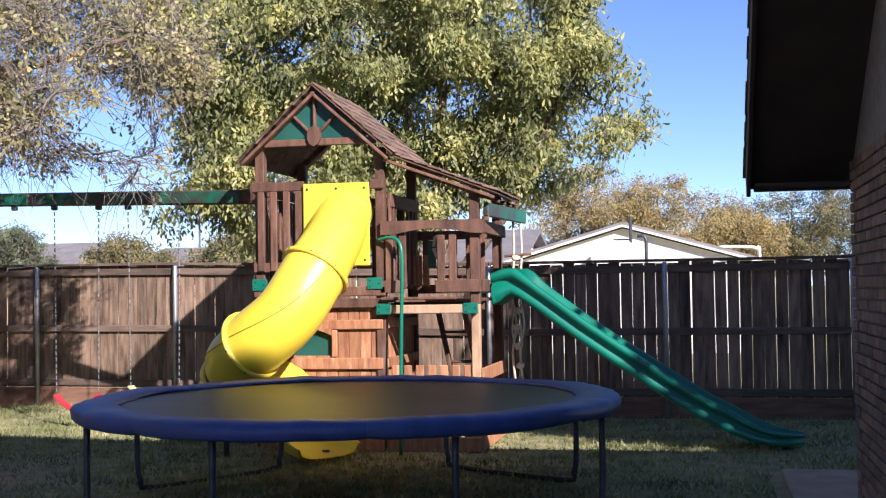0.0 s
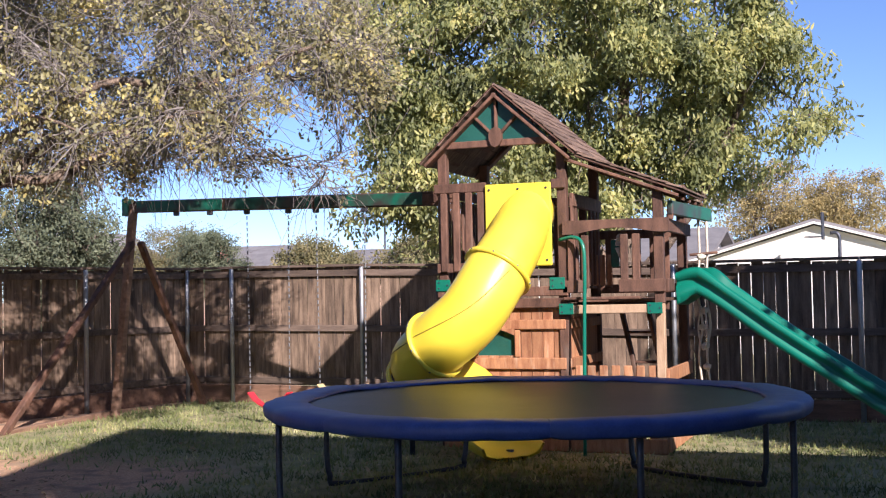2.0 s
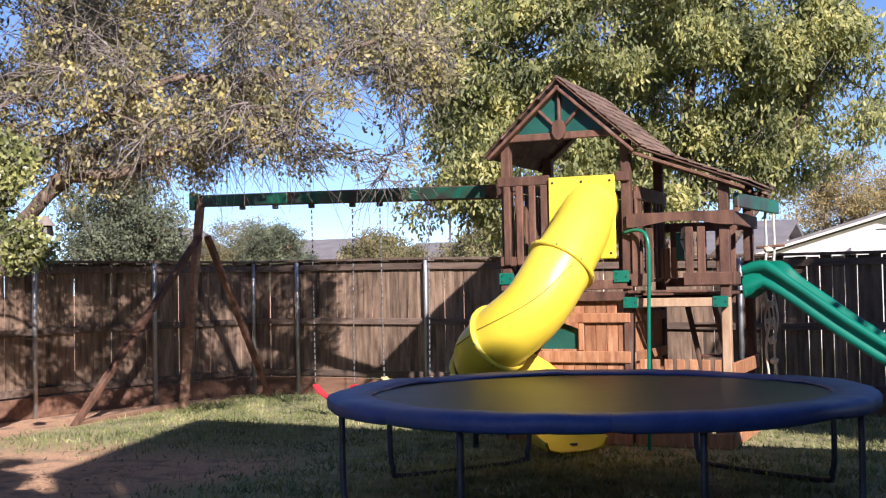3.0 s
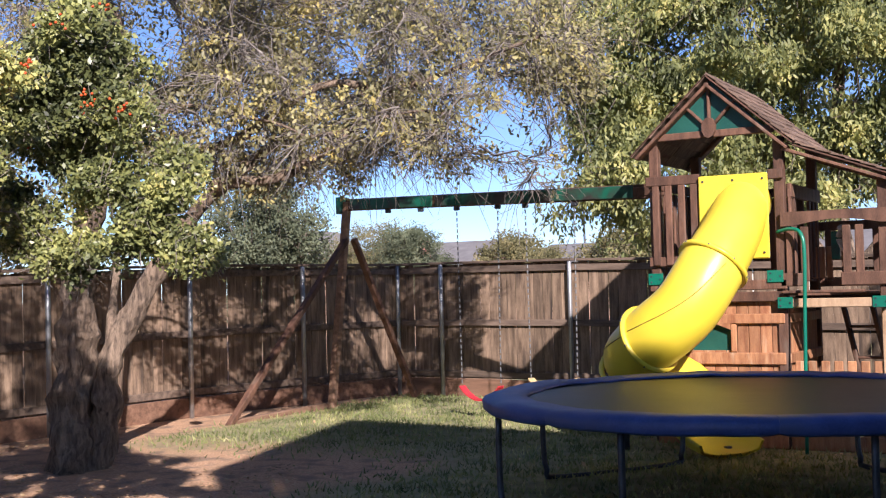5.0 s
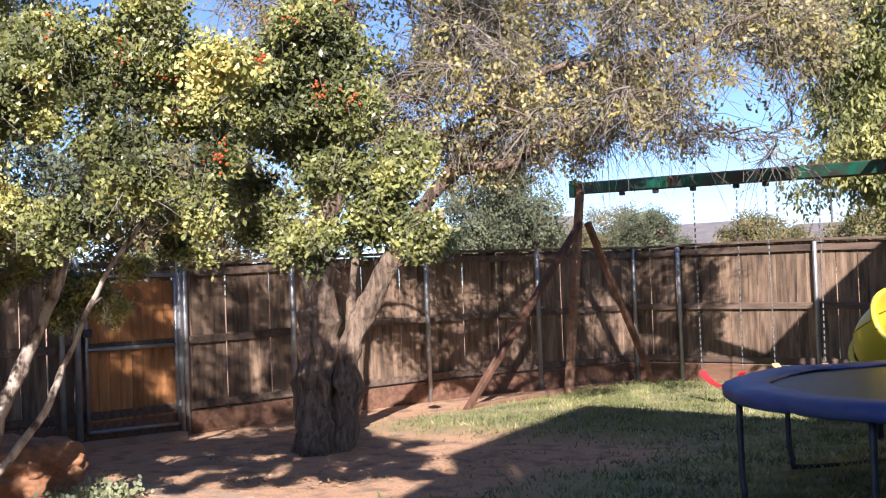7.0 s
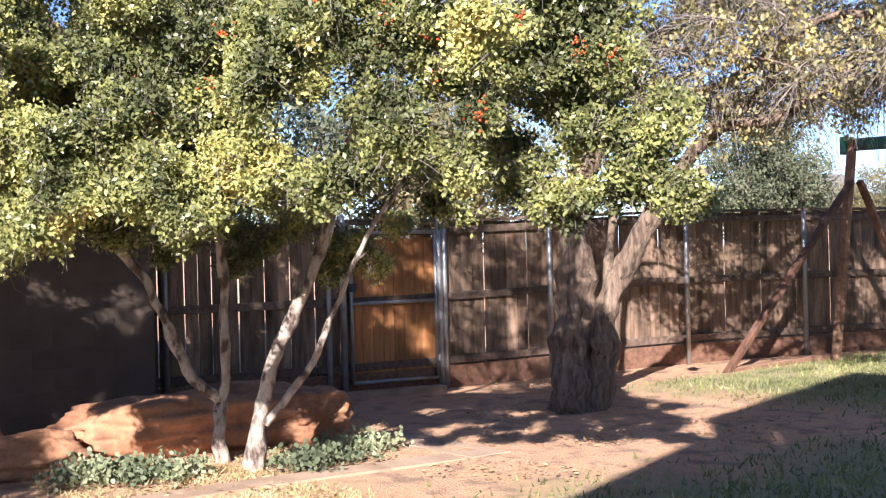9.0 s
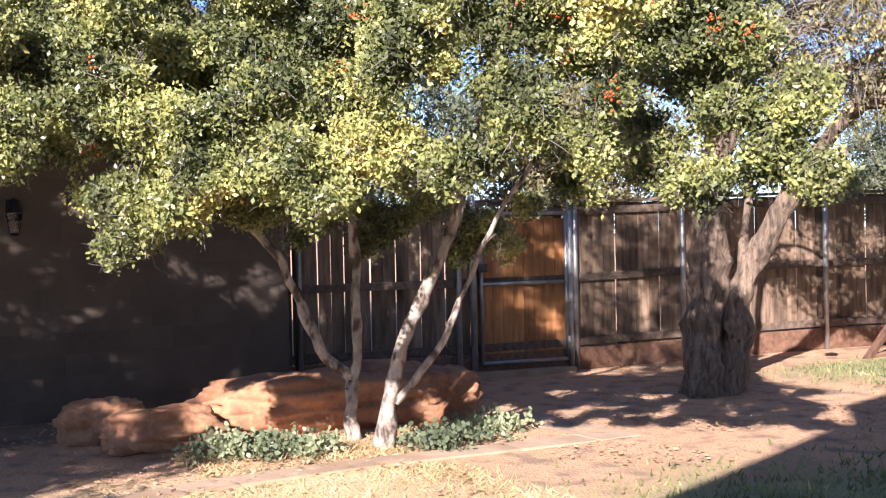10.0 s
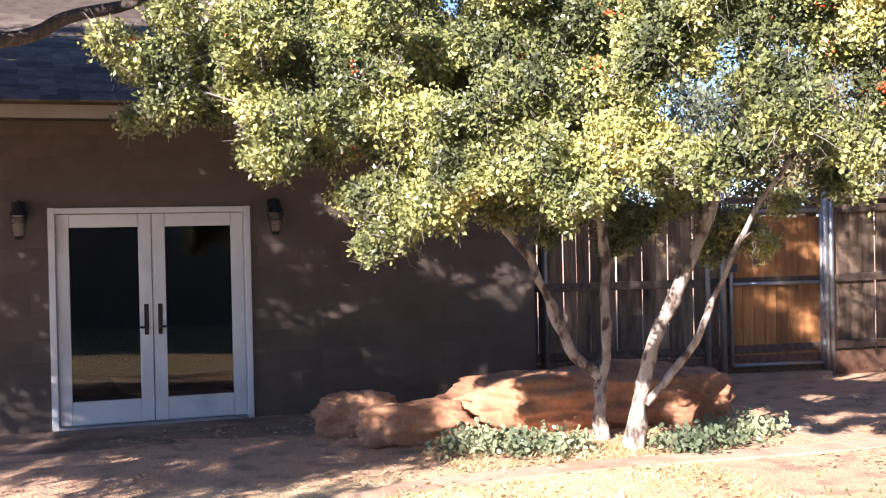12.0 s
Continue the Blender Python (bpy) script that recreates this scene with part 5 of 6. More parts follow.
def tree(name, label, category, trunks, blobs, count, gap, clump_r, per, size, leaf_mat, bark, twig, seed, droop=0.4, ratio=0.45, twigs=6, trunk_sides=14, lumpy=0.12, group="", branch_r=0.02, shell=0.45, even=1.0, thin=0.15, small=False, lobes=0.0, clear=(), cut=0.03, boughs=()):
    """A tree: thick limbs along given lines, branches grown from them to clumps of leaves. boughs: rounded tufts (x, y, z, r) of several clumps each."""
    rng = np.random.default_rng(seed)
    t = thing(name, label, category, tuple(trunks[0][0][0]), group)
    o = np.array(trunks[0][0][0])
    nodes = []
    for pts, r0, r1 in trunks:
        line = smooth_line(pts, 6)
        m = len(line)
        rad = [(r0 + (r1 - r0) * (i / (m - 1)) ** 0.8) * (1 + 0.22 * max(0, 1 - i / 4) * (pts[0][2] < 0.2)) for i in range(m)]
        vs, fs = sweep(line, rad, trunk_sides)
        vs = [Vector(v) + Vector((noise.noise(v * 5), noise.noise(v * 5 + Vector((9, 0, 0))), 0)) * r0 * lumpy * 2 + (v - line[i // trunk_sides]) * lumpy * noise.noise(v * 11) for i, v in enumerate(vs)]
        raw("trunk", np.array([tuple(v) for v in vs]) - o, fs, bark, t, smooth=True)
        nodes += [np.array(p) for p in line[m // 2:]]
    cl = clump_points(rng, blobs, count, gap, even=even, lobes=lobes, clear=clear, cut=cut)
    rad = clump_r * (0.7 + 0.6 * rng.random(len(cl)))
    cnt = np.maximum(4, (per * (thin + (1 - thin) * 3 * rng.random(len(cl)) ** 2)).astype(int))
    for x, y, z, r in boughs:
        k = 7 + int(r * 26)
        d = rng.normal(size=(k, 3))
        d *= (rng.random((k, 1)) ** 0.45) * r * np.array([0.95, 0.95, 0.8]) / np.linalg.norm(d, axis=1)[:, None]
        cl = np.vstack([cl, d + np.array([x, y, z])])
        rad = np.append(rad, r * (0.3 + 0.22 * rng.random(k)))
        cnt = np.append(cnt, (3600 * r * r * (0.5 + rng.random(k))).astype(int) + 60)
    base = np.array(nodes)
    order = np.argsort([np.min(np.linalg.norm(base - c, axis=1)) for c in cl])
    vs, fs = [], []
    allnodes = np.array(nodes)
    for k in order:
        c = cl[k]
        d = np.linalg.norm(allnodes - c, axis=1) + 0.5 * np.maximum(0, allnodes[:, 2] - c[2])
        a = allnodes[np.argmin(d)]
        ln = np.linalg.norm(c - a)
        mid1 = a + (c - a) * 0.33 + rng.normal(size=3) * 0.07 * ln + np.array([0, 0, 0.08 * ln])
        mid2 = a + (c - a) * 0.67 + rng.normal(size=3) * 0.07 * ln + np.array([0, 0, 0.08 * ln])
        r = branch_r * (0.35 + 0.5 * ln)
        v, f = sweep([a, mid1, mid2, c], [r, r * 0.75, r * 0.5, r * 0.25], 5)
        fs += [tuple(i + len(vs) for i in q) for q in f]
        vs += v
        allnodes = np.vstack([allnodes, mid1, mid2, c])
        for _ in range(twigs):
            e = (c - a) / (ln + 1e-6) * 0.8 + rng.normal(size=3) * 0.6
            e[2] -= droop * 0.35
            st = a + (c - a) * (0.35 + 0.65 * rng.random())
            tip = st + e * rad[k] * (0.6 + 0.7 * rng.random())
            v, f = sweep([st, (st + tip) / 2 + rng.normal(size=3) * 0.06, tip - np.array([0, 0, 0.05])], [branch_r * 0.22, branch_r * 0.16, branch_r * 0.08], 3)
            fs += [tuple(i + len(vs) for i in q) for q in f]
            vs += v
    raw("branchwork", np.array([tuple(v) for v in vs]) - o, fs, twig, t)
    v, f, p = leaves(rng, cl, rad, cnt, size, droop, ratio, shell=shell, small=small)
    raw("crown", v - o, f, leaf_mat, t)
    return t, cl, o


def build_trees():
    # broad-leaved tree behind the fence
    tree("tree", "tall leafy tree with yellow-green autumn leaves behind the fence", "tree",
         [([(-4.2, 20.2, -0.1), (-4.15, 20.2, 1.6), (-4.3, 20.2, 3.0), (-4.2, 20.1, 5.5)], 0.22, 0.08), ([(-4.2, 20.2, 1.5), (-5.2, 20.0, 3.0), (-6.4, 19.6, 4.6)], 0.13, 0.05),
          ([(-4.2, 20.2, 1.6), (-3.0, 20.3, 3.2), (-2.2, 20.4, 5.0)], 0.13, 0.05)],
         [((-4.55, 20.3, 6.0), (2.95, 2.2, 2.9), 0), ((-6.6, 19.6, 4.2), (1.9, 1.6, 1.9), 0), ((-2.2, 20.4, 4.6), (1.45, 1.6, 2.2), 0), ((-5.6, 19.8, 3.4), (2.0, 1.5, 1.2), 0), ((-7.6, 19.3, 6.2), (1.8, 1.6, 2.0), 0), ((-7.5, 18.7, 3.5), (1.5, 1.1, 1.15), 0)],
         330, 0.42, 0.46, 520, 0.1, LEAF_BIG, BARK, TWIG, 3, droop=1.4, ratio=0.36, twigs=5, branch_r=0.035, shell=0.4, lobes=0.9, cut=-0.12)
    # spreading tree by the left fence
    tree("spreading_tree", "rough-barked tree with sparse yellowing leaves over the swings", "tree",
         [([(-9.15, 8.43, -0.1), (-9.2, 8.44, 0.34), (-9.22, 8.48, 0.76), (-9.22, 8.52, 1.25), (-9.2, 8.55, 1.7), (-9.18, 8.63, 2.28), (-9.02, 8.71, 2.96), (-8.92, 8.81, 3.71), (-8.93, 8.7, 4.57)], 0.225, 0.11),
          ([(-9.05, 8.55, -0.08), (-9.0, 8.67, 0.44), (-8.97, 8.68, 0.89), (-8.91, 8.77, 1.23), (-8.78, 8.84, 1.49), (-8.62, 8.92, 1.8), (-8.45, 9.0, 2.1), (-8.29, 9.07, 2.32), (-8.1, 9.08, 2.56), (-7.87, 9.13, 2.75), (-7.59, 9.22, 2.76), (-7.29, 9.33, 2.79), (-6.98, 9.5, 2.98), (-6.6, 9.8, 3.3)], 0.15, 0.03),
          ([(-8.95, 8.7, 1.2), (-9.05, 8.85, 1.5), (-9.25, 9.1, 1.9), (-9.5, 9.5, 2.6), (-9.7, 10.1, 3.4)], 0.05, 0.03),
          ([(-9.1, 8.68, 2.6), (-8.6, 9.1, 3.0), (-7.86, 9.44, 3.24), (-7.12, 9.8, 3.73), (-6.49, 10.12, 3.67), (-6.0, 10.27, 3.79), (-5.56, 10.38, 3.92), (-5.05, 10.6, 4.11)], 0.06, 0.018),
          ([(-7.9, 9.42, 3.23), (-6.99, 9.61, 3.2), (-6.15, 9.68, 3.34), (-5.76, 9.8, 3.33), (-5.43, 9.9, 3.15)], 0.022, 0.009),
          ([(-9.02, 8.71, 3.0), (-8.5, 8.9, 3.4), (-8.05, 8.95, 3.52), (-7.42, 8.99, 3.35), (-7.09, 9.02, 3.27), (-6.78, 9.15, 3.11)], 0.028, 0.009),
          ([(-9.15, 8.65, 2.4), (-9.5, 9.4, 3.3), (-9.8, 10.6, 4.1), (-9.6, 12.0, 4.8)], 0.12, 0.04),
          ([(-8.1, 9.1, 2.56), (-7.9, 9.8, 3.1), (-7.9, 10.8, 3.6), (-7.6, 12.0, 4.2)], 0.075, 0.03)],
         [((-7.8, 10.4, 4.5), (2.9, 2.3, 1.65), 0.5), ((-6.4, 11.0, 4.2), (1.7, 1.5, 1.25), 0.3), ((-9.2, 11.2, 4.4), (1.6, 2.4, 1.4), 0), ((-8.6, 8.9, 4.6), (1.8, 1.5, 1.5), 0), ((-5.6, 11.2, 3.7), (0.8, 0.8, 1.1), 0), ((-8.0, 9.3, 3.4), (1.2, 0.8, 0.6), 0.7), ((-7.0, 9.6, 3.2), (1.1, 0.7, 0.42), 0.5), ((-6.0, 9.9, 3.3), (0.9, 0.7, 0.4), 0.4), ((-7.8, 9.2, 2.95), (0.7, 0.5, 0.3), 0.4)],
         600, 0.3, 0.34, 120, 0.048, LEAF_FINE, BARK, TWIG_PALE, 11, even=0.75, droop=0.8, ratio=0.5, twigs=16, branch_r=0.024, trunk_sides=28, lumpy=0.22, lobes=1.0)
    # berry tree with several stems
    stems = [([(-9.04, 4.47, -0.08), (-9.05, 4.45, 0.3), (-9.05, 4.45, 0.5), (-9.14, 4.27, 0.68), (-9.23, 4.06, 1.21), (-9.32, 3.86, 1.59), (-9.47, 3.4, 2.1), (-9.4, 2.8, 2.7)], 0.068, 0.026),
             ([(-9.05, 4.45, 0.4), (-9.02, 4.51, 0.93), (-9.03, 4.49, 1.66), (-9.0, 4.4, 2.4), (-8.8, 4.1, 3.3)], 0.05, 0.024),
             ([(-8.55, 4.45, -0.08), (-8.48, 4.57, 0.6), (-8.39, 4.73, 1.13), (-8.27, 4.93, 1.56), (-8.15, 5.12, 2.25), (-7.8, 5.5, 3.1)], 0.07, 0.03),
             ([(-8.47, 4.55, 0.35), (-8.3, 4.88, 0.82), (-8.21, 5.03, 1.21), (-8.06, 5.26, 1.77), (-7.8, 5.6, 2.4)], 0.034, 0.015)]
    yaw = math.atan2(0.88, 0.47)
    # tufts of foliage fitted to the camera's view, in groups: over the lawn, above the stems, towards the door, along
    # the house wall
    lawn_side = [(-4.79, 5.30, 1.90, 0.12), (-4.90, 5.20, 1.96, 0.16), (-5.13, 5.11, 1.99, 0.20), (-5.39, 5.00, 1.95, 0.20), (-5.49, 4.89, 1.88, 0.15), (-5.68, 4.82, 2.05, 0.20), (-5.81, 4.80, 2.23, 0.15),
                 (-4.97, 5.24, 2.27, 0.20), (-5.00, 5.32, 2.44, 0.13), (-5.33, 5.03, 2.33, 0.25), (-5.48, 4.97, 2.61, 0.27), (-5.25, 5.03, 2.72, 0.22), (-5.60, 4.91, 2.93, 0.27), (-5.25, 5.13, 2.96, 0.20),
                 (-5.86, 4.82, 2.72, 0.21), (-5.37, 4.94, 3.19, 0.30), (-5.08, 5.16, 2.13, 0.18)]
    above = [(-6.02, 4.73, 2.94, 0.28), (-6.27, 4.61, 2.83, 0.27), (-6.21, 4.91, 2.52, 0.16), (-6.49, 4.42, 3.02, 0.31), (-6.40, 4.34, 2.37, 0.21), (-6.30, 4.50, 2.23, 0.19), (-6.60, 4.38, 2.57, 0.18),
             (-6.36, 4.79, 1.95, 0.16), (-6.39, 4.89, 2.19, 0.16), (-6.77, 4.22, 2.87, 0.27), (-7.01, 4.17, 2.09, 0.19), (-7.19, 4.08, 2.04, 0.19), (-7.35, 3.99, 2.18, 0.21), (-6.63, 4.14, 3.20, 0.29),
             (-7.03, 3.92, 3.06, 0.32), (-7.09, 4.11, 2.79, 0.19), (-7.34, 3.87, 2.77, 0.29), (-7.44, 3.75, 2.48, 0.29), (-7.43, 3.82, 2.26, 0.23), (-6.14, 4.48, 3.22, 0.32), (-7.10, 4.59, 2.21, 0.17)]
    door_side = [(-7.66, 3.57, 2.38, 0.31), (-7.63, 3.46, 1.93, 0.25), (-7.70, 3.28, 2.12, 0.29), (-7.65, 3.64, 2.08, 0.23), (-8.08, 2.87, 2.06, 0.25), (-8.33, 2.77, 1.88, 0.24), (-8.01, 3.01, 2.28, 0.27),
                 (-8.30, 2.77, 2.41, 0.32), (-7.88, 3.27, 2.58, 0.31), (-7.51, 3.51, 2.88, 0.32), (-7.86, 3.16, 3.02, 0.33), (-8.11, 2.83, 2.88, 0.34), (-7.28, 3.65, 3.15, 0.32), (-8.34, 2.65, 3.16, 0.32),
                 (-7.65, 3.27, 3.29, 0.33), (-8.06, 3.21, 1.91, 0.22)]
    wall_side = [(-8.88, 2.44, 1.98, 0.19), (-8.83, 2.64, 1.72, 0.19), (-8.87, 2.49, 1.60, 0.10), (-8.70, 2.69, 1.99, 0.21), (-8.83, 1.76, 2.30, 0.20), (-8.74, 2.08, 2.44, 0.27), (-8.81, 1.73, 2.58, 0.25),
                 (-8.86, 1.38, 2.70, 0.27), (-8.91, 1.07, 2.62, 0.18), (-8.85, 0.83, 2.50, 0.10), (-8.90, 0.90, 2.91, 0.20), (-8.85, 1.18, 2.99, 0.25), (-8.68, 1.51, 3.06, 0.28), (-8.62, 1.90, 2.94, 0.28),
                 (-8.55, 2.28, 2.74, 0.30), (-8.66, 2.39, 2.40, 0.22), (-8.37, 2.63, 2.49, 0.30), (-8.37, 2.32, 3.15, 0.32), (-8.80, 0.65, 3.05, 0.12), (-8.46, 1.91, 3.27, 0.28), (-8.71, 1.10, 3.28, 0.20)]
    def deeper(tuft, k):
        """The same tuft k times as far from the camera, on its line of sight."""
        x, y, z, r = tuft
        return (x * k, y * k, 1.66 + (z - 1.66) * k, r * k)

    # low tufts by the stems, then copies along the lines of sight for shade
    shaded = [(-9.24, 4.93, 1.81, 0.22), (-9.45, 4.50, 1.94, 0.22), (-9.03, 5.49, 1.51, 0.15), (-8.95, 5.62, 1.70, 0.22), (-8.74, 5.76, 1.55, 0.14), (-9.67, 4.28, 1.76, 0.19), (-9.09, 5.18, 1.95, 0.22), (-9.42, 4.80, 1.58, 0.14), (-8.61, 5.94, 1.88, 0.14)]
    tufts = lawn_side + above + door_side + wall_side + shaded
    tufts += [deeper(q, 0.87) for q in wall_side[:4] + wall_side[4::2] + door_side[1:6] + above[::2]]
    tufts += [deeper(q, 0.9) for q in wall_side[13:18] + door_side[4:9]]
    tufts += [deeper(q, 1.1) for q in lawn_side[::2] + above[::2] if q[2] > 2.1]
    tufts += [deeper(q, 1.12) for q in door_side + wall_side[4::3] if q[2] > 2.1]
    # crown above the view, placed to shade fence, gate and wall
    blobs = [((-8.0, 4.3, 4.6), (2.6, 1.4, 0.85), yaw), ((-6.2, 4.6, 4.1), (1.2, 0.9, 0.6), yaw), ((-8.9, 4.5, 3.4), (1.1, 0.8, 0.6), yaw), ((-8.6, 2.3, 4.0), (1.6, 1.2, 0.6), yaw), ((-10.2, 4.8, 4.0), (1.4, 1.2, 0.6), yaw), ((-9.9, 3.3, 4.0), (1.2, 1.2, 0.6), yaw)]
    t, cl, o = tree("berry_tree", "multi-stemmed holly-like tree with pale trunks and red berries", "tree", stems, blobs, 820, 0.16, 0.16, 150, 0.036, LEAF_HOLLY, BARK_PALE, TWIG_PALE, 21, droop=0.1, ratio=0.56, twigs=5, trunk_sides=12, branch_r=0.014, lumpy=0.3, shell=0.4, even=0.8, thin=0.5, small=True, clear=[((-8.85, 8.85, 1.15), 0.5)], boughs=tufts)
    rng = np.random.default_rng(4)
    cl = cl[cl[:, 2] > 2.35]
    pick = cl[rng.choice(len(cl), 120, replace=False)]
    ico = bmesh.new()
    bmesh.ops.create_icosphere(ico, subdivisions=1, radius=1)
    iv, jf = np.array([v.co[:] for v in ico.verts]), np.array([[v.index for v in f.verts] for f in ico.faces])
    ico.free()
    for c in pick:
        s = c + rng.normal(size=3) * 0.06 + np.array([0.1, -0.08, 0.03])
        vs, fs = [], []
        for k in range(rng.integers(6, 14)):
            vs.append(iv * 0.0095 + s + rng.normal(size=3) * 0.032 - o)
            fs.append(jf + k * len(iv))
        raw("berry_cluster", np.concatenate(vs), np.concatenate(fs), BERRY, t, "orange-red berry cluster", smooth=True)["kind"] = "stuff"
    # unseen tree round the corner of the house, put there to shade the fence
    tree("shade_tree", "unseen leafy tree beyond the house corner that casts shade", "tree",
         [([(5.6, 11.4, -0.1), (5.6, 11.4, 1.6), (5.5, 11.4, 3.4), (5.4, 11.4, 5.6)], 0.2, 0.07), ([(5.55, 11.4, 2.6), (5.8, 10.2, 3.8), (6.0, 8.6, 4.6), (6.2, 7.2, 5.0)], 0.1, 0.04)],
         # the crown over the house roof is added to shade the slide
         [((6.0, 10.3, 5.3), (3.0, 2.7, 2.3), 0), ((6.85, 7.35, 5.25), (1.55, 1.6, 1.5), 0)], 470, 0.42, 0.6, 110, 0.18, LEAF_BIG, BARK, TWIG, 8, droop=0.6, twigs=2, branch_r=0.035)
    # one limb shows; crowns out of view are placed to shade wall, roof, patio
    tree("shade_tree", "broad leafy tree shading the house wall and patio", "tree",
         [([(-6.9, -3.6, -0.1), (-6.9, -3.5, 1.6), (-7.0, -3.3, 3.2), (-7.4, -2.6, 4.6)], 0.2, 0.07), ([(-7.0, -3.3, 3.0), (-7.8, -2.0, 3.9), (-8.6, -1.2, 4.2), (-9.2, -0.5, 4.3)], 0.09, 0.03), ([(-7.0, -3.35, 2.6), (-8.2, -1.5, 2.85), (-8.84, -0.04, 3.02), (-8.83, 0.4, 3.19), (-8.79, 0.88, 3.32), (-8.7, 1.5, 3.55)], 0.075, 0.03)],
         [((-5.6, -2.7, 3.4), (1.9, 1.5, 0.95), 0), ((-9.0, -1.7, 4.0), (1.7, 1.3, 1.2), 0), ((-7.7, -1.9, 3.1), (1.5, 1.5, 0.8), 0), ((-7.5, -1.1, 3.9), (1.2, 0.9, 0.8), 0), ((-9.0, -2.9, 3.2), (1.3, 1.0, 1.1), 0), ((-8.5, 0.2, 4.7), (1.0, 1.1, 0.5), 0), ((-8.6, -2.7, 5.6), (1.7, 1.4, 1.2), 0), ((-8.9, -1.2, 5.3), (1.5, 1.3, 0.8), 0), ((-8.6, 0.6, 4.9), (1.3, 1.3, 0.55), 0), ((-7.9, -0.5, 4.0), (0.7, 0.7, 0.4), 0), ((-9.3, -2.2, 6.0), (1.7, 1.5, 0.8), 0), ((-6.3, -4.5, 3.7), (1.4, 1.2, 0.7), 0)], 2300, 0.13, 0.15, 72, 0.065, LEAF_HOLLY, SHADED_BARK, TWIG, 18, droop=0.4, twigs=1, branch_r=0.016)
    # far trees
    def far_tree(x, y, h, w, mat, seed, label, n=80, low=0.3, size=0.085, per=430, name="tree"):
        zc, zh = h * (0.5 + low / 2), h * (0.5 - low / 2)
        tree(name, label, "tree", [([(x, y, -0.1), (x + 0.1, y, h * 0.4), (x, y, h * 0.85)], 0.05 * h ** 0.8, 0.03)], [((x, y, zc), (w, w, zh), 0)], n, 0.4 * w / 3, 0.34 * w ** 0.7, per, size, mat, BARK, TWIG, seed, droop=0.4, twigs=2, trunk_sides=8, branch_r=0.03, thin=0.5, small=True, group="trees beyond the fence")
    far_tree(-20.6, 26.0, 4.9, 1.7, LEAF_CONIFER, 31, "dense grey-green conifer beyond the fence", 150, 0.15, 0.1, 260, name="conifer")
    far_tree(-28.5, 44, 4.6, 2.2, LEAF_OLIVE, 32, "round olive tree near distant roofs")
    far_tree(-24.4, 40, 4.3, 1.7, LEAF_CONIFER, 33, "small dark green tree near distant roofs")
    far_tree(-33.5, 44, 4.4, 2.0, LEAF_OLIVE, 34, "round olive tree near distant roofs")
    far_tree(-4.0, 42, 5.6, 2.2, LEAF_RUST, 35, "rust-coloured autumn tree behind the white house")
    far_tree(-1.4, 43, 5.4, 2.4, LEAF_RUST, 36, "rust-coloured autumn tree behind the white house")
    far_tree(1.3, 46, 4.9, 1.9, LEAF_RUST, 37, "rust-coloured autumn tree behind the white house")
    far_tree(3.6, 50, 5.2, 2.2, LEAF_OLIVE, 38, "olive brown tree in the distance")
    far_tree(6.6, 49, 6.6, 2.4, LEAF_OLIVE, 39, "olive brown tree in the distance")
    far_tree(10.0, 50, 6.4, 2.6, LEAF_OLIVE, 40, "olive brown tree in the distance")
    far_tree(-12.5, 33, 3.6, 1.8, LEAF_OLIVE, 41, "olive shrub tree behind the fence")
    far_tree(-9.0, 34, 3.8, 1.8, LEAF_OLIVE, 42, "olive shrub tree behind the fence")
    far_tree(-16.8, 34, 3.3, 1.5, LEAF_OLIVE, 43, "olive shrub tree behind the fence")
    far_tree(-17.5, 13.0, 4.6, 2.2, LEAF_OLIVE, 44, "olive tree beyond the gate fence", 110, 0.3, 0.1, 220)
    far_tree(-18.0, 9.0, 5.0, 2.4, LEAF_CONIFER, 45, "dark tree beyond the gate fence", 110, 0.3, 0.1, 220)


build_trees()


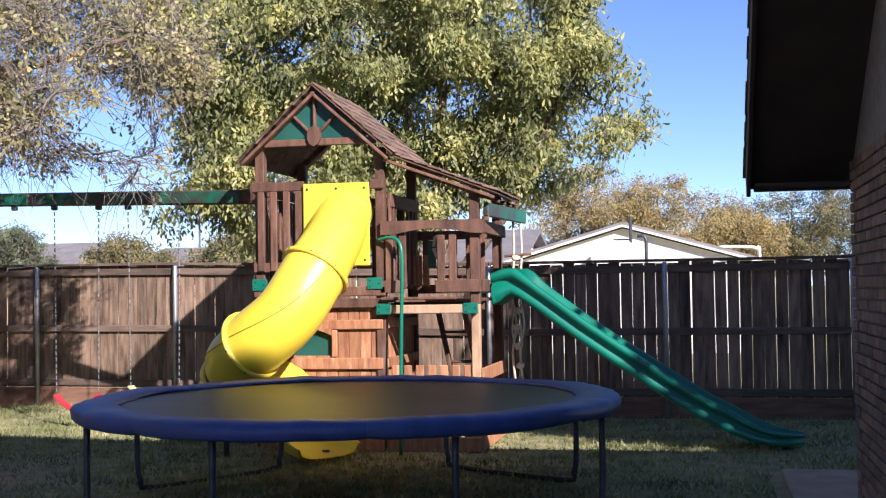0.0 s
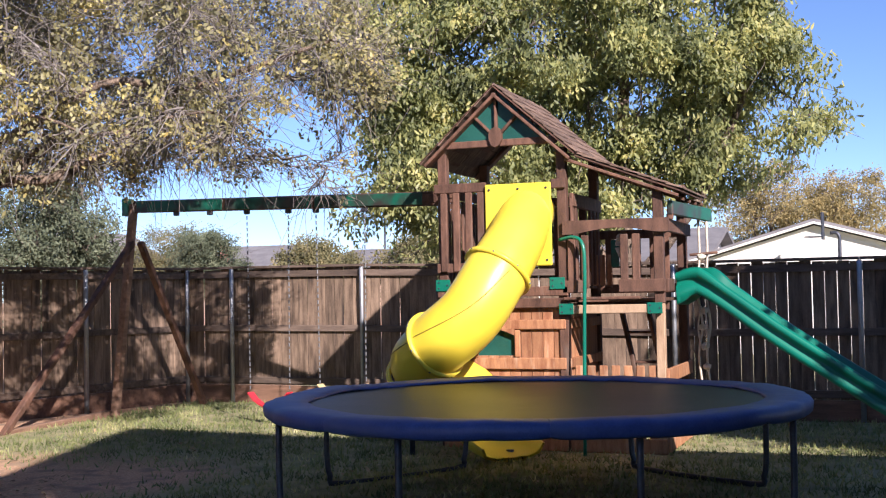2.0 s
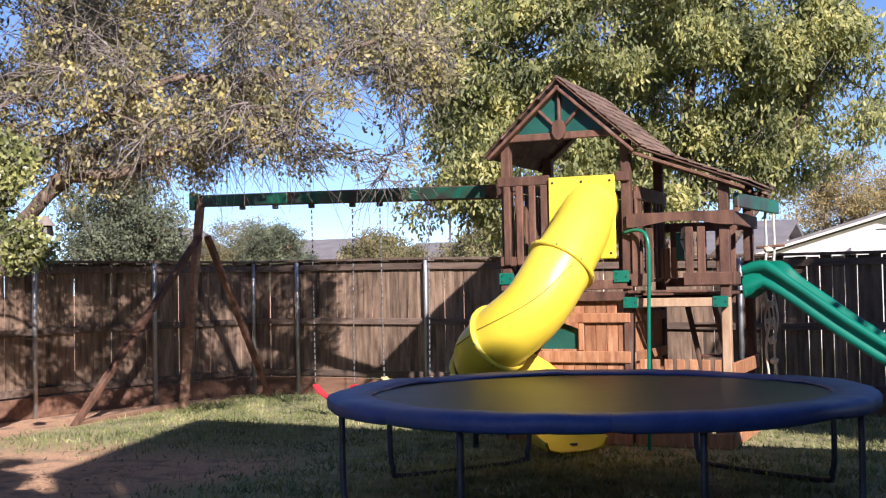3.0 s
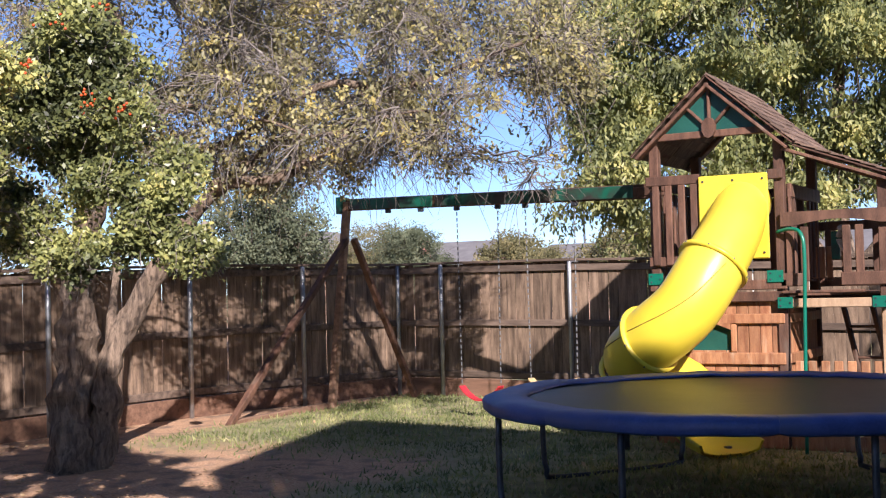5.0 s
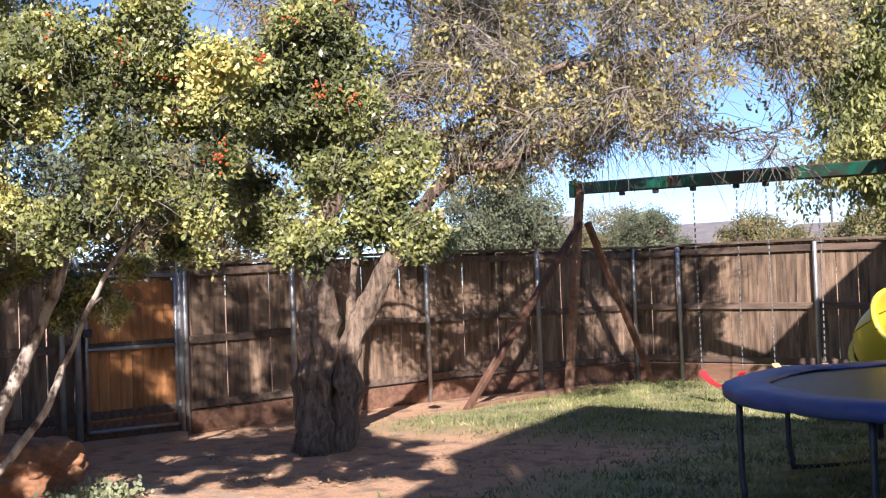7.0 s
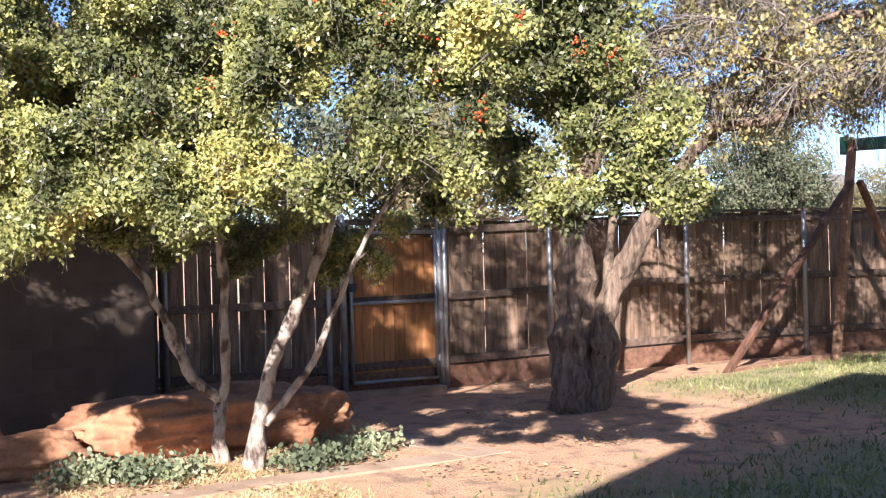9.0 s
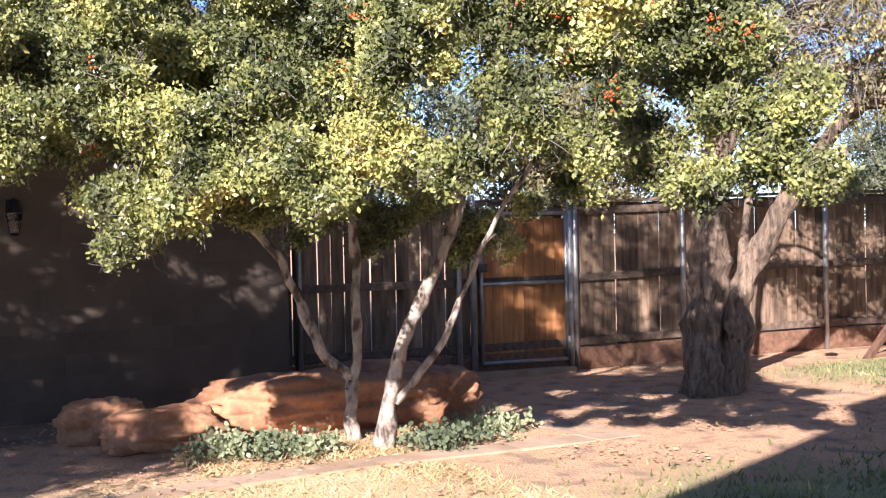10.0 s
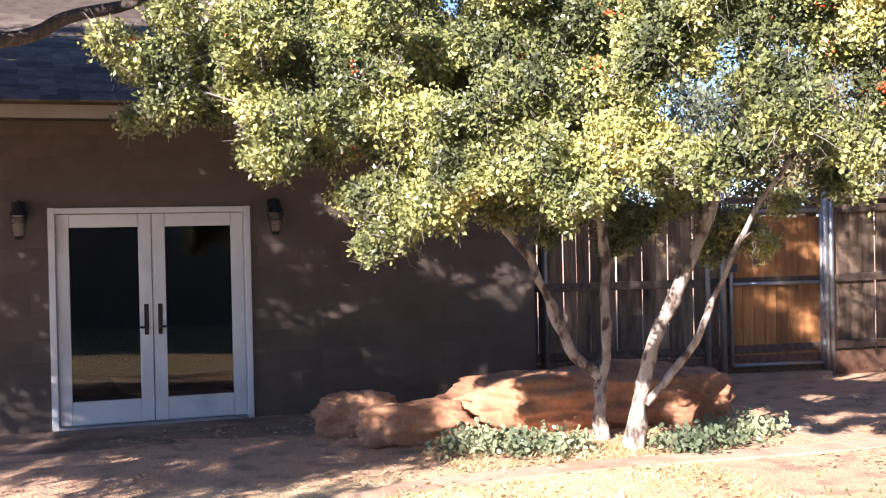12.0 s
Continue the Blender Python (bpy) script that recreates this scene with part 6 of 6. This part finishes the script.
# ---- distant houses ----
def far_house(x0, x1, y0, y1, wall_h, ridge_h, mat, label, chimney=None, along="y"):
    h = thing("house", label, "house", ((x0 + x1) / 2, (y0 + y1) / 2, 0), "houses beyond the fence")
    cx, cy = (x0 + x1) / 2, (y0 + y1) / 2
    hx, hy = (x1 - x0) / 2, (y1 - y0) / 2
    bm = bmesh.new()
    if along == "y":
        prof = [(-hx, 0), (hx, 0), (hx, wall_h), (0, ridge_h), (-hx, wall_h)]
        f = bm.faces.new([bm.verts.new((a, -hy, b)) for a, b in prof])
        vec = (0, 2 * hy, 0)
    else:
        prof = [(-hy, 0), (hy, 0), (hy, wall_h), (0, ridge_h), (-hy, wall_h)]
        f = bm.faces.new([bm.verts.new((-hx, a, b)) for a, b in prof])
        vec = (2 * hx, 0, 0)
    r = bmesh.ops.extrude_face_region(bm, geom=[f])
    bmesh.ops.translate(bm, vec=vec, verts=[v for v in r["geom"] if isinstance(v, bmesh.types.BMVert)])
    bmesh.ops.recalc_face_normals(bm, faces=bm.faces[:])
    part("wall", bm, mat, h)
    half = hx if along == "y" else hy
    sl = (ridge_h - wall_h) / half
    for s in (-1, 1):
        e = half + 0.45
        bm = bmesh.new()
        if along == "y":
            beam(bm, (s * e, 0, wall_h - 0.45 * sl + 0.1), (0, 0, ridge_h + 0.1), 2 * hy + 0.2, 0.12, 0.0, up=(0, 0, 1))
        else:
            beam(bm, (0, s * e, wall_h - 0.45 * sl + 0.1), (0, 0, ridge_h + 0.1), 2 * hx + 0.7, 0.12, 0.0, up=(0, 0, 1))
        part("roof", bm, FAR_ROOF, h)
        if along == "y":
            bm = bmesh.new()
            beam(bm, (s * e, -hy - 0.12, wall_h - 0.45 * sl + 0.06), (0, -hy - 0.12, ridge_h + 0.06), 0.05, 0.2, 0.0, up=(0, 1, 0))
            part("barge_board", bm, FAR_WHITE, h)
    if chimney:
        bm = bmesh.new()
        box(bm, (chimney[0] - 0.19, chimney[1] - 0.2, wall_h - 0.5), (chimney[0] + 0.19, chimney[1] + 0.2, chimney[2]), bevel=0.03)
        part("chimney", bm, FAR_RED, h)
    return h


def build_far():
    far_house(-4.6, 0.95, 30.0, 40.0, 2.25, 3.05, FAR_WHITE, "low cream-white house with a grey gable roof", along="y")
    far_house(-9.5, -4.8, 31.5, 38.0, 2.3, 3.15, FAR_WHITE, "grey-roofed wing beside the cream-white house", along="x")
    far_house(-32.5, -28.4, 52.0, 60.0, 2.6, 4.05, FAR_BEIGE, "distant house with a grey hip roof and red chimney", (-1.0, -3.0, 4.4), along="x")
    far_house(-28.0, -21.5, 57.0, 66.0, 2.6, 3.9, FAR_BEIGE, "distant house with a low grey roof", (0.5, 0, 4.15), along="x")
    far_house(-33.5, -30.6, 42.0, 46.0, 3.3, 4.3, FAR_BEIGE, "distant beige brick house end", along="y")
    far_house(-44.0, -36.0, 58.0, 64.0, 2.8, 4.0, FAR_BEIGE, "distant house with a low grey roof", along="x")
    far_house(-41.0, -33.0, 8.0, 24.0, 2.0, 2.2, FAR_BEIGE, "neighbouring house with a pale wall beyond the gate", along="y")
    # basketball hoop of the neighbour
    hp = thing("basketball_hoop", "grey steel basketball hoop seen over the fence", "basketball hoop", (-1.55, 28.5, 0))
    pipe("pole", smooth_line([(0.35, 0, 0), (0.35, 0, 2.3), (0.33, 0, 2.75), (0.15, 0, 2.8)]), 0.04, DARK_STEEL, hp)
    bm = bmesh.new()
    box(bm, (-0.02, -0.35, 2.65), (0.02, 0.35, 3.25), bevel=0.01)
    part("backboard", bm, DARK_STEEL, hp)
    pipe("rim", [(-0.2 + 0.2 * math.cos(a * math.pi / 6), 0.2 * math.sin(a * math.pi / 6), 2.72) for a in range(13)], 0.012, DARK_STEEL, hp, n=6)
    w = thing("goal_pipe", "white bent pipe frame beyond the fence", "pipe", (0.6, 26, 0))
    pipe("tube", smooth_line([(0.62, 0, 0), (0.62, 0, 2.2), (0.55, 0, 2.38), (0.3, 0, 2.42), (-0.2, 0, 2.43)]), 0.035, FAR_WHITE, w)
    sl = thing("street_lamp", "tall thin street lamp with a flat head in the distance", "street lamp", (-27.4, 29.1, 0))
    pipe("pole", [(0, 0, 0), (0, 0, 6.75)], [0.06, 0.04], DARK_STEEL, sl, n=8)
    bm = bmesh.new()
    box(bm, (-0.75, -0.6, 6.6), (0.06, 0.1, 6.72), bevel=0.02)
    part("lamp_head", bm, DARK_STEEL, sl)
    for x, y, h in ((-30.0, 70, 7.2), (-25.6, 70, 6.6), (-24.0, 72, 6.2)):
        p = thing("utility_pole", "thin grey utility pole in the distance", "utility pole", (x, y, 0), "distant poles")
        pipe("shaft", [(0, 0, 0), (0, 0, h)], [0.09, 0.06], DARK_STEEL, p, n=6)
        bm = bmesh.new()
        box(bm, (-0.5, -0.05, h - 0.5), (0.5, 0.05, h - 0.38))
        part("crossarm", bm, DARK_STEEL, p)


build_far()


# ---- ground things: rocks, edging, walk, plants ----
def rock(place, dims, seed, yaw, label):
    bm = bmesh.new()
    bmesh.ops.create_icosphere(bm, subdivisions=5, radius=1)
    r = random.Random(seed)
    o = Vector((r.uniform(0, 50), r.uniform(0, 50), 0))
    for v in bm.verts:
        p = v.co.copy()
        m = max(abs(p.x), abs(p.y), abs(p.z))
        q = p.lerp(p / m, 0.35)
        d = 1 + 0.22 * noise.noise(p * 1.3 + o) + 0.12 * noise.noise(p * 3 + o) + 0.08 * noise.noise(p * 6 + o) + 0.05 * noise.noise(p * 14 + o) - 0.05 * max(0, noise.noise(p * 9 - o))
        ledge = 0.025 * math.sin(p.z * 9 + 2 * noise.noise(p * 2 + o))
        q = q * (d + ledge * (1 - abs(p.z)))
        v.co = Vector((q.x * dims[0], q.y * dims[1], q.z * dims[2]))
    ob = part("boulder", bm, ROCK, None, smooth=True)
    ob.matrix_world = pose(place[0], place[1], dims[2] * 0.72, 0, 0, yaw)
    return tagged(ob, label, "boulder", "boulders by the wall")


def build_bed():
    rock((-9.85, 4.7), (1.18, 0.42, 0.29), 2, 83, "large orange sandstone boulder behind the stems")
    rock((-9.7, 5.6), (0.4, 0.34, 0.26), 5, 70, "rounded orange sandstone boulder near the gate")
    rock((-10.2, 2.75), (0.36, 0.26, 0.2), 3, 75, "small flat orange sandstone boulder")
    rock((-9.55, 3.05), (0.48, 0.27, 0.2), 4, 80, "low brown sandstone boulder in leaf litter")
    # curved walk edging of flat slabs
    line = smooth_line([(-7.4, 1.2, 0), (-7.9, 2.6, 0), (-8.0, 3.7, 0), (-7.95, 4.9, 0), (-7.85, 5.9, 0)], 3)
    edging = thing("stone_edging", "pale concrete edging slabs around the planting bed", "edging", kind="structure")
    for a, b in zip(line[:-1], line[1:]):
        d = (b - a).normalized()
        bm = bmesh.new()
        beam(bm, a + d * 0.0004, b - d * 0.0004, 0.3, 0.03, 0.0)
        part("slab", bm, CONCRETE, edging)
    bm = bmesh.new()
    box(bm, (-9.3, 5.95, -0.05), (-7.7, 6.35, 0.014), bevel=0.006)
    part("slab", bm, CONCRETE, edging)
    bm = bmesh.new()
    box(bm, (-11.55, -1.5, -0.05), (-10.4, 2.6, 0.005), bevel=0.01)
    tagged(part("patio_pavement", bm, PAVER), "brown patio paving by the glass door strewn with leaves", "patio", kind="structure")
    rng = np.random.default_rng(6)
    # ground cover
    plants = [(-8.95, 3.25, 0.3), (-8.75, 3.6, 0.28), (-8.6, 3.95, 0.25), (-8.9, 3.7, 0.25), (-9.1, 3.3, 0.3), (-8.35, 5.0, 0.28), (-8.45, 5.35, 0.27), (-8.6, 5.65, 0.22), (-8.2, 4.8, 0.2)]
    for x, y, r in plants:
        p = thing("ground_cover_plant", "low leafy green ground cover in the bed", "plant", (x, y, 0), "ground cover in the bed")
        n = 32
        c = np.column_stack([rng.normal(0, r * 0.55, n), rng.normal(0, r * 0.55, n), 0.03 + 0.1 * rng.random(n) ** 1.5])
        v, f, _ = leaves(rng, c, np.full(n, 0.02), np.full(n, SPRIG), 0.042, -0.5, 0.75)
        v[:, 2] = np.maximum(v[:, 2], 0.01)
        raw("foliage", v, f, IVY, p)
        m = 30
        vs, fs = [], []
        for i in range(m):
            e = c[i]
            a, b = sweep([(e[0] * 0.3, e[1] * 0.3, 0), tuple(e)], 0.003, 3)
            fs += [tuple(k + len(vs) for k in q) for q in b]
            vs += a
        raw("stemwork", [tuple(v) for v in vs], fs, TWIG, p)
    # timber under the swing frame
    bm = bmesh.new()
    beam(bm, (-9.75, 11.5, 0.09), (-9.75, 13.45, 0.13), 0.1, 0.11, 0.01)
    tagged(part("landscape_timber", bm, TIMBER), "reddish landscape timber lying along the lawn", "timber")
    # hanging feeder in the spreading tree
    f = thing("bird_feeder", "small white and dark feeder hanging from a limb", "feeder", (-7.72, 8.72, 2.2))
    bm = bmesh.new()
    bmesh.ops.create_cone(bm, cap_ends=True, segments=14, radius1=0.09, radius2=0.02, depth=0.09, matrix=Matrix.Translation((0, 0, 0.12)))
    # grey instead of white: shade on the cap put into its colour
    part("cap", bm, FASCIA, f)
    bm = bmesh.new()
    bmesh.ops.create_cone(bm, cap_ends=True, segments=14, radius1=0.075, radius2=0.06, depth=0.09, matrix=Matrix.Translation((0, 0, 0.03)))
    part("cup", bm, BLACK_METAL, f)
    pipe("wire", [(0, 0, 0.16), (0, 0.1, 0.75)], 0.003, DARK_STEEL, f, n=4)


build_bed()


def build_grass():
    rng = np.random.default_rng(12)

    def lawn(x, y):
        j = rng.normal(0, 0.45)
        return x > -9.75 + 0.4 * j and (x > -5.9 + j or y > 10.2 + j)

    pts = []
    n = 90000
    xs, ys = rng.uniform(-10.0, 3.0, n), rng.uniform(4.5, 15.6, n)
    dens = np.array([noise.noise(Vector((x * 0.8, y * 0.8, 3))) for x, y in zip(xs, ys)])
    for x, y, d, q in zip(xs, ys, dens, rng.random(n)):
        if x > 0.55 and y < 11.2:
            continue
        if q < 0.65 + 0.5 * d and lawn(x, y):
            pts.append((x, y, rise(x, y)))
    p = np.array(pts)
    n = len(p)
    a = rng.normal(size=(n, 3)) * np.array([0.55, 0.55, 0.1]) + np.array([0, 0, 1.0])
    a /= np.linalg.norm(a, axis=1)[:, None]
    b = np.cross(a, rng.normal(size=(n, 3)))
    b /= np.linalg.norm(b, axis=1)[:, None]
    h = (0.03 + 0.05 * rng.random((n, 1)))
    w = 0.006 + 0.006 * rng.random((n, 1))
    v = np.stack([p - b * w, p + b * w, p + a * h], axis=1).reshape(-1, 3)
    tagged(raw("lawn_grass", v, np.arange(3 * n).reshape(-1, 3), GRASS), "short patchy green and straw-coloured lawn grass", "grass", kind="stuff")
    # straw-coloured turf along the edging and in the bed
    n = 26000
    q = np.column_stack([rng.uniform(-9.3, -4.6, n), rng.uniform(0.8, 5.6, n)])
    d = np.array([noise.noise(Vector((u * 1.3, w * 1.3, 6))) for u, w in q])
    q = q[(rng.random(n) < 0.45 + 0.7 * d) & ((q[:, 0] > -7.75) & (q[:, 1] < 4.6) | (q[:, 0] > -9.2) & (q[:, 1] > 2.9) & (q[:, 0] < -8.15))]
    n = len(q)
    p = np.column_stack([q, np.zeros(n)])
    a = rng.normal(size=(n, 3)) * np.array([0.9, 0.9, 0.1]) + np.array([0, 0, 0.8])
    a /= np.linalg.norm(a, axis=1)[:, None]
    b = np.cross(a, rng.normal(size=(n, 3)))
    b /= np.linalg.norm(b, axis=1)[:, None]
    h, w = 0.03 + 0.05 * rng.random((n, 1)), 0.004 + 0.005 * rng.random((n, 1))
    v = np.stack([p - b * w, p + b * w, p + a * h], axis=1).reshape(-1, 3)
    tagged(raw("dry_grass", v, np.arange(3 * n).reshape(-1, 3), STRAW), "dry straw-coloured grass along the planting bed", "grass", kind="stuff")
    # fallen leaves on the bare soil, patio and lawn
    m = 16000
    x, y = rng.uniform(-11.4, -2.0, m), rng.uniform(0.5, 12.0, m)
    patch = np.array([noise.noise(Vector((u * 0.9, w * 0.9, 8))) for u, w in zip(x, y)])
    x, y = x[patch > 0.08], y[patch > 0.08]
    m = len(x)
    keep = ((x < -6.5) & (y < 10)) | (rng.random(m) < 0.12)
    x, y = x[keep], y[keep]
    m = len(x)
    c = np.column_stack([x, y, [rise(u, w) + 0.015 for u, w in zip(x, y)]])
    a = rng.normal(size=(m, 3)) * np.array([1, 1, 0.2])
    a /= np.linalg.norm(a, axis=1)[:, None]
    b = np.cross(a, np.array([0, 0, 1.0]) + rng.normal(size=(m, 3)) * 0.3)
    b /= np.linalg.norm(b, axis=1)[:, None]
    s = 0.03 + 0.035 * rng.random((m, 1))
    v = np.stack([c, c + a * s * 0.5 + b * s * 0.3, c + a * s, c + a * s * 0.5 - b * s * 0.3], axis=1).reshape(-1, 3)
    v[:, 2] = np.maximum(v[:, 2], np.repeat(c[:, 2], 4) - 0.008)
    tagged(raw("fallen_leaves", v, np.arange(4 * m).reshape(-1, 4), LITTER), "dry fallen leaves scattered over soil and lawn", "leaf litter", kind="stuff")


build_grass()
